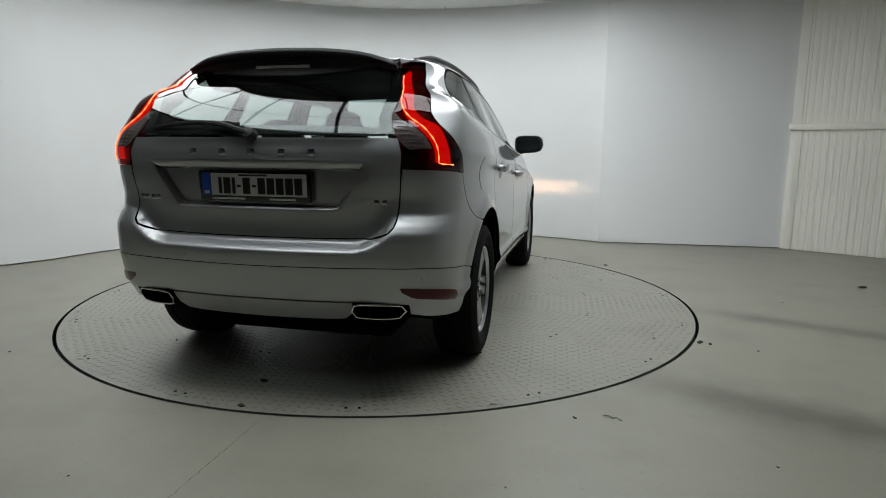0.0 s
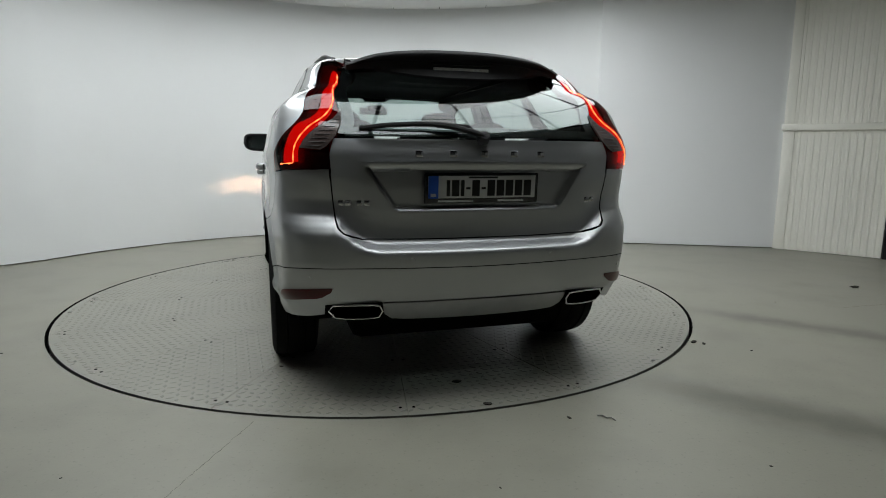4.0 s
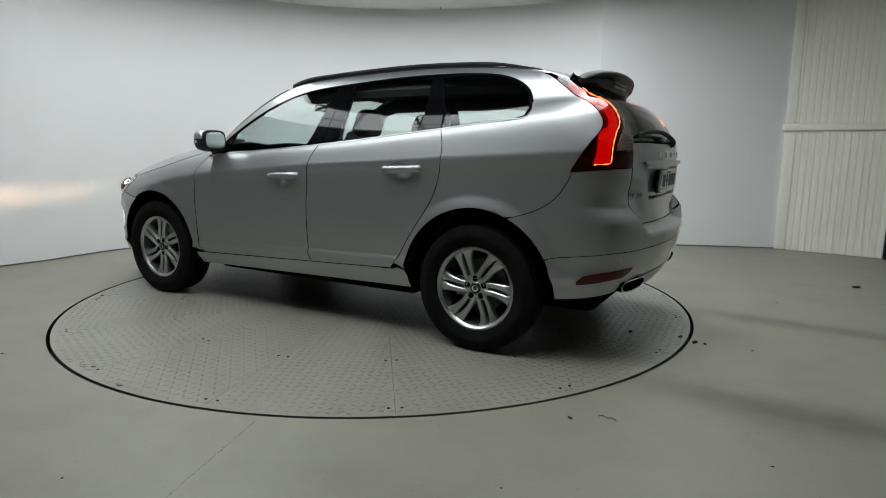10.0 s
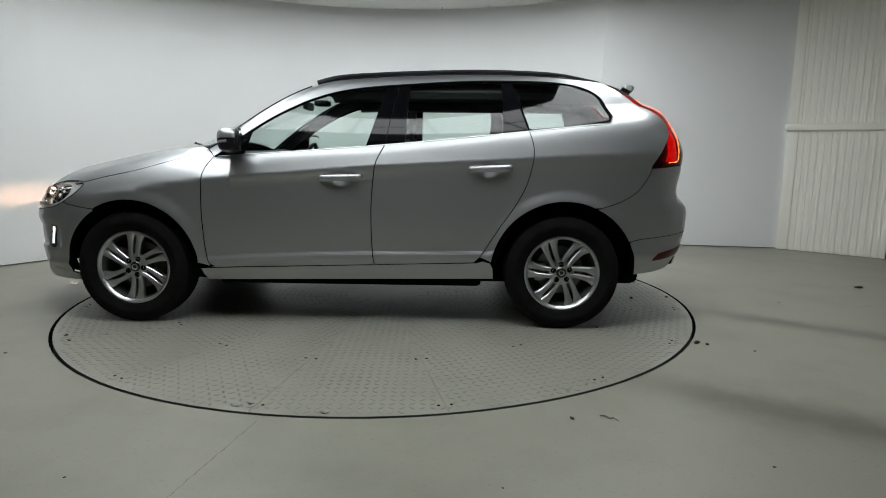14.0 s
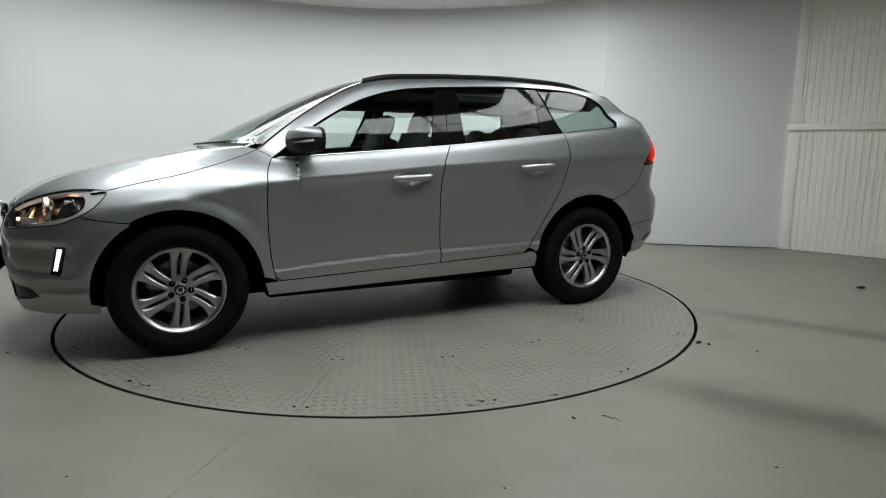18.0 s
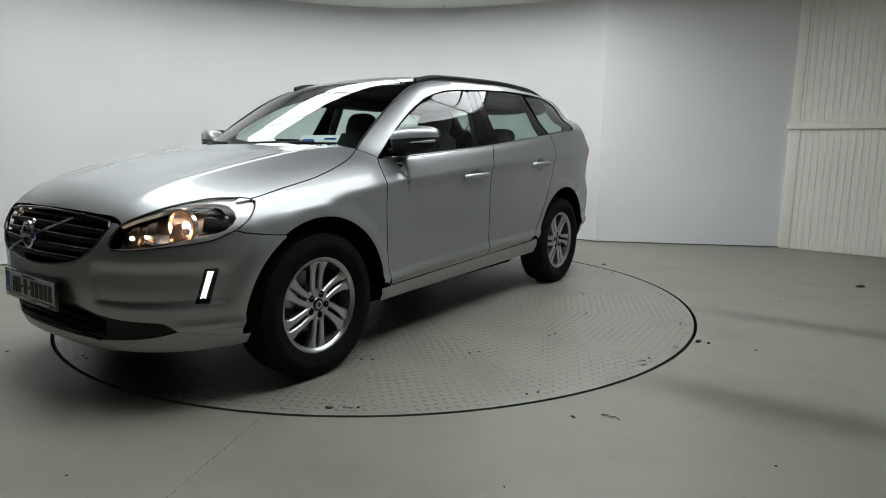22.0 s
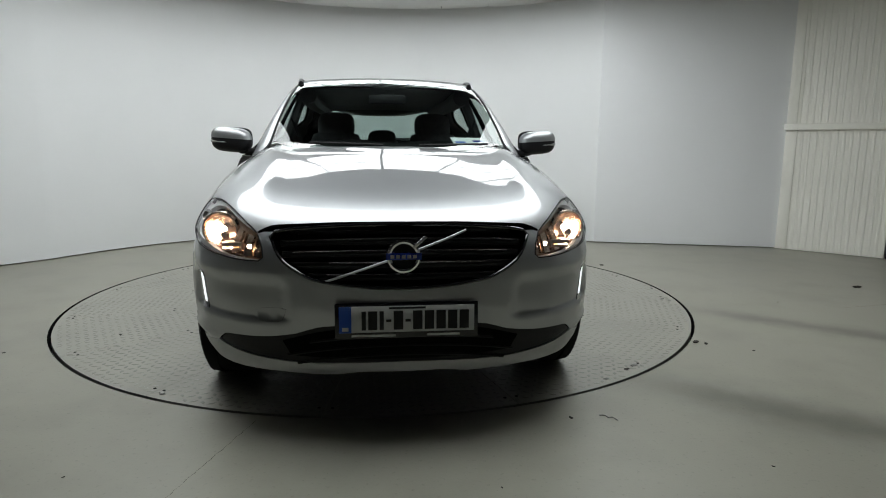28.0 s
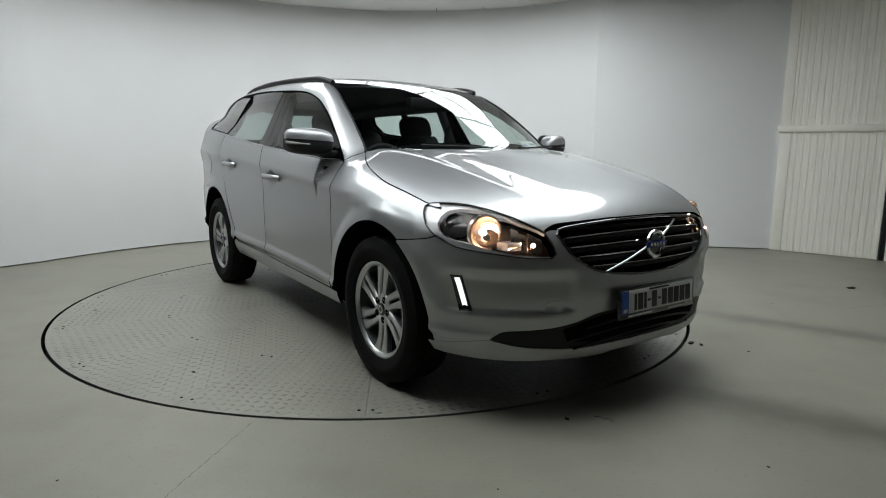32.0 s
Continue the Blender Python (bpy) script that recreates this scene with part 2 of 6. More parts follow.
setting("wall_side", strip_wall([(-4.75, 4.9), (-5.4, 3.6), (-5.6, 2.0), (-5.6, -4.5)], 0.0, ROOM_H, 0.1, -1), DARKWALL, "plain unseen wall added to close the hall, dark to cut bounce light")
setting("wall_back", strip_wall([(-5.6, -4.5), (6.6, -4.5)], 0.0, ROOM_H, 0.1, -1), DARKWALL, "plain unseen wall added to close the hall, dark to cut bounce light")


def floor_sheet():
    bm = bmesh.new()
    n = 128
    ring = [bm.verts.new((RIM.x + (DISC_R + 0.021) * math.cos(2 * math.pi * k / n), RIM.y + (DISC_R + 0.021) * math.sin(2 * math.pi * k / n), 0)) for k in range(n)]
    far = []
    for k in range(n):
        c, s = math.cos(2 * math.pi * k / n), math.sin(2 * math.pi * k / n)
        q = min((7.4 - RIM.x) / c if c > 0.01 else 99, (-6.2 - RIM.x) / c if c < -0.01 else 99, (9.0 - RIM.y) / s if s > 0.01 else 99, (-4.8 - RIM.y) / s if s < -0.01 else 99)
        far.append(bm.verts.new((RIM.x + q * c, RIM.y + q * s, 0)))
    low = [bm.verts.new((v.co.x, v.co.y, -0.08)) for v in ring]
    mid = bm.verts.new((RIM.x, RIM.y, -0.08))
    for k in range(n):
        j = (k + 1) % n
        bm.faces.new((ring[k], far[k], far[j], ring[j]))
        bm.faces.new((ring[k], ring[j], low[j], low[k])).material_index = 1
        bm.faces.new((low[k], low[j], mid)).material_index = 1
    bmesh.ops.recalc_face_normals(bm, faces=bm.faces)
    return bm


setting("floor", floor_sheet(), FLOOR, "worn grey-green painted concrete floor with tyre streaks", None).data.materials.append(GAP)
# a hairline crack runs from the turntable towards the hall
CRACKED = material("crack_dirt", (0.10, 0.097, 0.08), 0.9, vary=0.4, scale=60)
rng = random.Random(11)
bm = bmesh.new()
for (x0, y0), (x1, y1) in (((-0.768, 2.40), (-0.94, 1.60)), ((3.02, 4.35), (3.9, 4.6))):
    rows = []
    for t in np.linspace(0, 1, 60):
        w, dx = 0.0014 * rng.uniform(0.3, 1.0), rng.uniform(-0.004, 0.004)
        rows.append([bm.verts.new((x0 + (x1 - x0) * t + dx + d, y0 + (y1 - y0) * t + dx * 0.5 - d, 0.0006)) for d in (-w, w)])
    for a, b in zip(rows, rows[1:]):
        bm.faces.new((a[0], b[0], b[1], a[1]))
part("crack", bm, CRACKED, bpy.data.objects["floor"], "fine dark crack in the floor paint", smooth=None)


RING_IN, RING_OUT, RING_N = 1.64, 2.72, 16


def annulus(bm, r0, r1, z0, z1, a0=0.0, a1=360.0, n=96, trim=0.0):
    """A flat ring or a piece of one about the turntable's axle; trim narrows its ends in metres."""
    whole = a1 - a0 > 359
    rows = []
    for i in range(n if whole else n + 1):
        a = radians(a0 + (a1 - a0) * i / n)
        row = []
        for r, z in ((r0, z0), (r1, z0), (r1, z1), (r0, z1)):
            t = a + (trim / r if i == 0 else -trim / r if i == n else 0) * (not whole)
            row.append(bm.verts.new((HUB.x + r * math.cos(t), HUB.y + r * math.sin(t), z)))
        rows.append(row)
    for p, q in zip(rows, rows[1:] + (rows[:1] if whole else [])):
        for k in range(4):
            bm.faces.new((p[k], p[(k + 1) % 4], q[(k + 1) % 4], q[k]))
    if not whole:
        bm.faces.new(rows[0])
        bm.faces.new(rows[-1])
    bmesh.ops.recalc_face_normals(bm, faces=bm.faces)
    return bm


def ceiling_mesh():
    bm = bmesh.new()
    # square tiles with open joints, left out round the light ring and, to darken it, over the hall
    for i in range(-11, 12):
        for j in range(1, 15):
            x, y = i * 0.6, j * 0.6
            if y < 0.9 or math.hypot(x + 0.3 - HUB.x, y + 0.3 - HUB.y) < 2.95:
                continue
            box(bm, x + 0.004, y + 0.004, ROOM_H, x + 0.596, y + 0.596, ROOM_H + 0.02)
    annulus(bm, RING_OUT + 0.03, 3.45, ROOM_H - 0.012, ROOM_H - 0.002)
    return bm


setting("ceiling", ceiling_mesh(), CEIL, "white suspended tile ceiling", None)
# unseen deck, added dark so the hall side throws back little light
setting("ceiling_deck", box(bmesh.new(), -6.8, -4.9, ROOM_H + 0.14, 7.4, 9.2, ROOM_H + 0.2), DARKVOID, "unseen dark deck over the tiles and the hall, added to cut bounce light", None)
setting("ceiling_void", annulus(bmesh.new(), 0.001, RING_IN - 0.03, ROOM_H + 0.03, ROOM_H + 0.05), DARKVOID, "dark open middle of the ceiling", None)
for k in range(RING_N):
    a0, a1 = (k + 0.3) * 360 / RING_N, (k + 1.3) * 360 / RING_N
    lamp = thing("ceiling_light", "bright curved diffuser panel of the light ring in the ceiling", "ceiling light", group="light ring over the turntable")
    part("diffuser", annulus(bmesh.new(), RING_IN, 2.165, ROOM_H - 0.008, ROOM_H + 0.012, a0, a1, 8, 0.02), DAYLIGHT, lamp, smooth=None)
    part("diffuser", annulus(bmesh.new(), 2.19, RING_OUT, ROOM_H - 0.008, ROOM_H + 0.012, a0, a1, 8, 0.02), DAYLIGHT, lamp, smooth=None)
    part("joint_bar", annulus(bmesh.new(), RING_IN, RING_OUT, ROOM_H - 0.022, ROOM_H + 0.012, a0 - 0.35, a0 + 0.35, 1), BLACK, lamp, smooth=None)
    part("ring_bar", annulus(bmesh.new(), 2.167, 2.188, ROOM_H - 0.02, ROOM_H + 0.012, a0, a1, 8, 0.02), BLACK, lamp, smooth=None)
for r0, r1 in ((RING_IN - 0.03, RING_IN - 0.002), (RING_OUT + 0.002, RING_OUT + 0.028)):
    setting("trim_ring", annulus(bmesh.new(), r0, r1, ROOM_H - 0.03, ROOM_H + 0.03), BLACK, "dark metal edge of the light ring", None)

# ---- the sliding door beside the panel, the post and the dim end of the hall ----
def ribbed(x0, x1, z0, z1):
    """Ribbed steel sheet in the xz plane, facing -y."""
    bm = bmesh.new()
    prof, x = [], x0
    while x < x1 - 0.001:
        for dx, d in ((0.0, 0.0), (0.035, 0.0), (0.043, -0.004), (0.060, -0.004), (0.068, 0.0)):
            prof.append((min(x + dx, x1), d))
        x += 0.068
    rows = [[bm.verts.new((a, d, z0)), bm.verts.new((a, d, z1)), bm.verts.new((a, 0.03, z1)), bm.verts.new((a, 0.03, z0))] for a, d in prof]
    for a, b in zip(rows, rows[1:]):
        if (a[0].co - b[0].co).length > 1e-5:
            for k in range(4):
                bm.faces.new((a[k], b[k], b[(k + 1) % 4], a[(k + 1) % 4]))
    bmesh.ops.recalc_face_normals(bm, faces=bm.faces)
    return bm


DOOR_AT = pose(4.03, 7.12, 0, 0, 0, math.degrees(math.atan2(6.46 - 7.12, 4.84 - 4.03)))
DOOR_W = math.hypot(6.46 - 7.12, 4.84 - 4.03)
door = tagged(new("door_1"), "closed cream ribbed steel sliding door with a horizontal rail", "door", kind="structure")
door.matrix_basis = DOOR_AT
part("lower_sheet", ribbed(0.10, DOOR_W - 0.03, 0.006, 1.39), DOORSHEET, door, smooth=None)
part("upper_sheet", ribbed(0.12, DOOR_W, 1.46, ROOM_H - 0.002), DOORSHEET, door, smooth=None)
for name, a in (("rail", (-0.035, -0.045, 1.39, DOOR_W, 0.03, 1.46)), ("stile", (-0.018, -0.012, 0.006, 0.10, 0.03, 1.39)), ("upper_stile", (-0.018, -0.012, 1.46, 0.085, 0.03, ROOM_H - 0.002)), ("seam_strip", (0.085, -0.006, 1.46, 0.12, 0.03, ROOM_H - 0.002)), ("edge_strip", (DOOR_W - 0.03, -0.02, 0.006, DOOR_W, 0.03, 1.39))):
    part(name, box(bmesh.new(), *a, 0.003), DOORSHEET, door)
bm = bmesh.new()
box(bm, DOOR_W + 0.012, -0.02, 0.0, DOOR_W + 0.05, 0.06, ROOM_H)
setting("trim_post", bm, BLACK, "narrow dark steel post beside the sliding door").matrix_basis = DOOR_AT
bm = bmesh.new()
box(bm, DOOR_W + 0.06, -0.03, 0.0, DOOR_W + 0.16, 0.06, ROOM_H, 0.004)
setting("trim_jamb", bm, DOORSHEET, "cream steel jamb of the sliding door").matrix_basis = DOOR_AT

# ---- the turntable disc ----
turntable = thing("turntable_disc", "round steel turntable of painted tread plate flush with the floor", "turntable")
SECTORS, FIRST = 16, 36.2


def sector(k, z0=-0.05, z1=0.0, gap=0.0022):
    """One wedge of the deck."""
    bm = bmesh.new()
    a0, a1 = (radians(FIRST + (k + d) * 360 / SECTORS) for d in (0, 1))
    pts = [(0.25, a0, 1), (0.25, a1, -1)] + [(DISC_R, a, 0 if 0 < i < 14 else (-1 if i == 0 else 1)) for i, a in enumerate(np.linspace(a1, a0, 15))]
    rim = []
    for r, a, s in pts:
        rim.append((r * math.cos(a) - s * gap / 2 * math.sin(a), r * math.sin(a) + s * gap / 2 * math.cos(a)))
    up, dn = ([bm.verts.new((*q, z)) for q in rim] for z in (z1, z0))
    bm.faces.new(up)
    bm.faces.new(dn[::-1])
    for i in range(len(rim)):
        j = (i + 1) % len(rim)
        bm.faces.new((up[i], dn[i], dn[j], up[j]))
    bmesh.ops.recalc_face_normals(bm, faces=bm.faces)
    return bm


for k in range(SECTORS):
    part("deck_plate", sector(k), PLATE, turntable, smooth=None)
part("centre_plate", lathe([(0.0, -0.05), (0.247, -0.05), (0.247, 0.0), (0.0, 0.0)], 48, "Z"), PLATE, turntable, smooth=None)


def lugs():
    """The raised bars of the tread plate, laid wedge by wedge."""
    vs, fs = [], []
    rng = random.Random(3)
    pitch = 0.046
    for k in range(SECTORS):
        mid = radians(FIRST + (k + 0.5) * 360 / SECTORS)
        ca, sa = math.cos(mid), math.sin(mid)
        for i in range(int(DISC_R / pitch) + 1):
            for j in range(-11, 12):
                u, v = i * pitch, j * pitch
                r, a = math.hypot(u, v), math.degrees(math.atan2(v, u))
                if not 0.28 < r < DISC_R - 0.03 or abs(a) > 180 / SECTORS - 0.9 / r:
                    continue
                t = mid + radians(45 if (i + j) % 2 else -45)
                cx, cy = u * ca - v * sa, u * sa + v * ca
                dx, dy = math.cos(t), math.sin(t)
                n = len(vs)
                h = 0.0021 * rng.uniform(0.7, 1.0)
                for du, dv, z in ((-0.023, 0, 0.0002), (0, -0.0105, 0.0002), (0.023, 0, 0.0002), (0, 0.0105, 0.0002), (-0.009, 0, h), (0.009, 0, h)):
                    vs.append((cx + du * dx - dv * dy, cy + du * dy + dv * dx, z))
                fs += [(n, n + 1, n + 4), (n + 1, n + 5, n + 4), (n + 1, n + 2, n + 5), (n + 2, n + 3, n + 5), (n + 3, n + 4, n + 5), (n + 3, n, n + 4)]
    me = bpy.data.meshes.new("tread_relief")
    me.from_pydata(vs, [], fs)
    me.materials.append(LUG)
    return me


tagged(part("tread_relief", lugs(), None, turntable), kind="stuff")
SCREW = mesh_of("screw", lathe([(0.0, 0.0025), (0.0065, 0.0022), (0.008, 0.0004)], 12, "Z"), GAP, 30)
for k in range(SECTORS):
    for r in (2.17, 1.55):
        for d in (-1, 1):
            a = radians(FIRST + k * 360 / SECTORS) + d * 0.03 / r
            part("screw", SCREW, None, turntable, place=pose(r * math.cos(a), r * math.sin(a), 0))

# rubbish lying on the deck and the floor
def crumb(seed, size):
    rng = random.Random(seed)
    bm = bmesh.new()
    bmesh.ops.create_icosphere(bm, subdivisions=2, radius=1.0)
    for v in bm.verts:
        v.co = Vector((v.co.x * size, v.co.y * size * 0.55, v.co.z * size * 0.28)) * rng.uniform(0.75, 1.2)
    return bm


CRUMB = material("dark_grit", (0.035, 0.032, 0.026), 0.85, vary=0.4, scale=120)
PALE = material("pale_paint_flake", (0.3, 0.3, 0.28), 0.7, vary=0.3, scale=90)
for i, (x, y, size, mat) in enumerate(((3.58, 5.04, 0.035, CRUMB), (1.55, 3.50, 0.026, CRUMB), (1.60, 3.47, 0.018, CRUMB), (0.573, 2.448, 0.013, CRUMB), (1.633, 5.958, 0.022, CRUMB), (1.826, 3.352, 0.009, CRUMB), (-2.41, 3.227, 0.009, CRUMB),
                                       (-2.16, 2.72, 0.008, CRUMB), (0.22, 1.9, 0.006, CRUMB), (1.23, 2.05, 0.007, CRUMB), (2.6, 4.5, 0.008, CRUMB), (-1.3, 1.95, 0.006, CRUMB))):
    ob = tagged(new("grit", mesh_of("grit", crumb(i, size), mat, 60)), "small dark crumb of dirt on the painted floor", "dirt", group="crumbs on the floor")
    ob.matrix_basis = pose(x, y, size * 0.2, 0, 0, 37 * i)
wire = tagged(new("wire_offcut", mesh_of("wire_offcut", tube(path_pts([(0.70, 2.47, 0.004), (0.725, 2.462, 0.006), (0.735, 2.445, 0.004), (0.752, 2.446, 0.006), (0.765, 2.42, 0.004)]), 0.0028, 6), PALE, 60)), "short curly pale plastic offcut on the floor", "offcut")
DECK_BITS = ((78.9, 2.20, 0.024, PALE), (89.7, 2.215, 0.022, PALE), (33.6, 2.18, 0.018, CRUMB), (180.7, 2.21, 0.022, CRUMB), (210.2, 2.215, 0.02, PALE), (35.9, 2.17, 0.024, PALE), (28.4, 2.2, 0.02, PALE), (80.3, 2.16, 0.02, PALE), (179.3, 1.92, 0.024, CRUMB), (120, 2.2, 0.015, PALE), (150, 1.7, 0.012, CRUMB), (250, 2.05, 0.018, PALE), (300, 1.9, 0.014, CRUMB), (330, 2.2, 0.02, PALE))
for i, (a, r, size, mat) in enumerate(DECK_BITS):
    part("paint_flake" if mat is PALE else "dirt_crumb", crumb(50 + i, size), mat, turntable, place=pose(r * math.cos(radians(a)), r * math.sin(radians(a)), 0.003, 0, 0, a + 80))


# ---- the car's shape: a solid whose skin every panel is laid on (x ahead, y to its left, z up) ----
def curve_fn(*pairs):
    """A smooth function through (a, b) pairs, straight beyond its ends."""
    a, b = np.array(pairs, float).T
    d = np.diff(b) / np.diff(a)
    m = np.concatenate([[d[0]], np.where(d[1:] * d[:-1] > 0, 2 * d[1:] * d[:-1] / (d[1:] + d[:-1] + 1e-12), 0), [d[-1]]])

    def f(v):
        v = np.asarray(v, float)
        i = np.clip(np.searchsorted(a, v) - 1, 0, len(d) - 1)
        h = a[i + 1] - a[i]
        t = np.clip((v - a[i]) / h, 0, 1)
        y = b[i] * (1 + 2 * t) * (1 - t) ** 2 + h * m[i] * t * (1 - t) ** 2 + b[i + 1] * t * t * (3 - 2 * t) + h * m[i + 1] * t * t * (t - 1)
        return y + np.where(v < a[0], (v - a[0]) * m[0], 0) + np.where(v > a[-1], (v - a[-1]) * m[-1], 0)
    return f


def smin(a, b, k):
    h = np.maximum(k - np.abs(a - b), 0) / k
    return np.minimum(a, b) - h * h * k / 4


def smax(a, b, k):
    return -smin(-a, -b, k)


def bump(v, mid, half):
    t = np.clip(np.abs(v - mid) / half, 0, 1)
    return (1 - t * t) ** 2


FRONT_AXLE, REAR_AXLE, AXLE_Z = 1.566, -1.208, 0.362
belt = curve_fn((-1.9, 1.34), (-1.48, 1.305), (-0.98, 1.252), (-0.06, 1.16), (1.02, 1.08), (1.3, 1.06))
crease = curve_fn((-1.6, 0.515), (-0.69, 0.496), (0.0, 0.486), (0.82, 0.456), (1.0, 0.442), (2.0, 0.40))
shoulder = curve_fn((-1.9, 1.135), (-1.2, 1.10), (-0.63, 1.068), (-0.025, 1.035), (0.6, 0.985), (1.07, 0.949), (1.3, 0.915), (1.6, 0.86), (2.1, 0.78))
side_profile = curve_fn((0.2, 0.80), (0.26, 0.848), (0.30, 0.874), (0.335, 0.892), (0.36, 0.901), (0.385, 0.905), (0.41, 0.920), (0.424, 0.929), (0.438, 0.9295), (0.456, 0.9235), (0.470, 0.9195), (0.49, 0.9195), (0.62, 0.9235), (0.74, 0.9255),
                        (0.82, 0.9235), (0.88, 0.9245), (0.915, 0.929), (0.938, 0.9355), (0.950, 0.9372), (0.962, 0.9362), (0.985, 0.9315), (1.03, 0.922), (1.08, 0.911), (1.12, 0.900), (1.16, 0.884), (1.2, 0.86), (1.3, 0.80))
nose = curve_fn((0.15, 2.24), (0.22, 2.385), (0.25, 2.425), (0.285, 2.444), (0.33, 2.448), (0.42, 2.465), (0.55, 2.485), (0.66, 2.485), (0.76, 2.475), (0.84, 2.455), (0.92, 2.41), (1.0, 2.34))
tail = curve_fn((0.3, -1.95), (0.4, -2.035), (0.47, -2.075), (0.56, -2.108), (0.645, -2.124), (0.68, -2.127), (0.694, -2.122), (0.706, -2.104), (0.728, -2.062), (0.742, -2.054), (0.79, -2.05),
                (0.9, -2.062), (1.0, -2.07), (1.1, -2.07), (1.18, -2.05), (1.26, -2.0))
hood_line = curve_fn((0.9, 1.17), (1.2, 1.16), (1.42, 1.135), (1.7, 1.082), (2.0, 1.013), (2.2, 0.958), (2.35, 0.906), (2.42, 0.868), (2.47, 0.82))
screen_line = curve_fn((1.1, 1.48), (1.147, 1.39), (1.3, 1.08), (1.47, 0.715), (1.57, 0.47), (1.63, 0.3))
screen_bow = curve_fn((1.1, 0.34), (1.147, 0.32), (1.3, 0.23), (1.47, 0.14), (1.57, 0.10), (1.7, 0.08))
roof_line = curve_fn((-2.0, 1.515), (-1.7, 1.57), (-1.4, 1.615), (-1.0, 1.648), (-0.6, 1.66), (-0.2, 1.655), (0.2, 1.637), (0.45, 1.607), (0.7, 1.56))
hatch_line = curve_fn((1.1, -2.10), (1.18, -2.05), (1.3, -1.940), (1.45, -1.765), (1.55, -1.65), (1.65, -1.54))


def half_width(x, z):
    b, c, h = belt(x), crease(x), shoulder(x)
    zn = np.where(z > h, 0.955 + (z - h) * 0.205 / (b - h), np.where(z > 0.62, 0.62 + (z - 0.62) * 0.335 / (h - 0.62),
                  np.where(z > c, 0.456 + (z - c) * 0.164 / (0.62 - c), 0.2 + (z - 0.2) * 0.256 / (c - 0.2))))
    w = side_profile(zn)
    w = w - 0.05 * np.clip((x - 1.5) / 0.6, 0, 2) ** 2 - 0.060 * np.clip((-1.15 - x) / 0.75, 0, 2) ** 2
    for axle in (FRONT_AXLE, REAR_AXLE):
        r = np.hypot(x - axle, z - AXLE_Z)
        w = w + 0.017 * bump(r, 0.44, 0.10) * np.clip((z - 0.3) / 0.2, 0, 1)
    for hx, hz in ((0.20, 0.95), (-0.735, 1.015)):
        w = w - 0.018 * bump(np.hypot((x - hx) / 1.35, z - hz), 0, 0.060)
    return w


def lower_body(x, y, z):
    side = half_width(x, z) - y
    f = smin(side, (nose(z) - 0.30 * y * y - 0.25 * np.clip(y - 0.45, 0, 1) ** 2 - x), 0.26)
    # the bumper's upper ledge climbs towards the corners
    t = np.clip((y - 0.46) / 0.2, 0, 1)
    zl = z - 0.115 * t * t * (3 - 2 * t) * np.clip((z - 0.64) / 0.2, 0, 1) * np.clip((1.05 - z) / 0.14, 0, 1)
    # the shallow pocket round the day light
    pocket = np.clip((y - 0.42) / 0.05, 0, 1) * np.clip((z - 0.465) / 0.022, 0, 1) * np.clip((0.665 - z) / 0.06, 0, 1) * np.clip((x - 2.03) / 0.07, 0, 1)
    f = f - 0.016 * pocket * pocket * (3 - 2 * pocket)
    # the number plate's hollow in the tailgate
    hollow = np.clip((z - 0.868) / 0.022, 0, 1) * np.clip((1.072 - z) / 0.02, 0, 1) * np.clip((0.395 + (z - 0.868) * 0.66 - y) / 0.022, 0, 1)
    f = smin(f, (x - tail(zl) - 0.17 * y * y - 0.034 * hollow * hollow * (3 - 2 * hollow)), 0.2)
    # the bonnet: a flat middle between two ridges that close in towards the grille, and falling sides
    ridge = 0.655 - 0.115 * np.clip((x - 1.15) / 1.2, 0, 1.2)
    d = y - ridge
    fall = 0.5 * (d + np.sqrt(d * d + 0.0006))
    bonnet = hood_line(x) - 0.015 * (y / 0.6) ** 2 - 0.20 * fall - 0.30 * fall * fall + (0.006 * bump(d, 0.0, 0.08) - 0.003 * bump(d, -0.14, 0.13)) * np.clip((2.4 - x) * 3, 0, 1)
    top = np.where(x > 0.9, bonnet, belt(np.minimum(x, 0.9)) + 0.09)
    return smin(f, (top - z) * 0.97, np.where(x > 0.9, 0.20, 0.1))


def cabin(x, y, z):
    b = belt(x)
    side = (0.868 - np.where(z > b, 0.51, -0.6) * (z - b) - 0.10 * np.clip(z - b - 0.2, 0, 1) ** 2 * 2 - 0.045 * np.clip((x + 0.3) / 1.3, -2, 2) ** 2 - 0.080 * np.clip((-1.05 - x) / 0.75, 0, 1.3) ** 2 - y) * 0.91
    screen = (screen_line(z) - screen_bow(z) * (y / 0.7) ** 2 - x) * 0.45
    roof = roof_line(x) - 0.030 * (y / 0.6) ** 2 - z
    hatch = (x - hatch_line(np.maximum(z, 1.18)) + 0.6 * np.minimum(z - 1.18, 0) - 0.15 * y * y) * 0.74
    f = smin(smin(side, roof, 0.075), screen, 0.05)
    return smin(smin(f, hatch, 0.10), z - 0.95, 0.02)


def solid(p):
    x, y, z = p[..., 0], np.abs(p[..., 1]), p[..., 2]
    return smax(lower_body(x, y, z), cabin(x, y, z), 0.035)


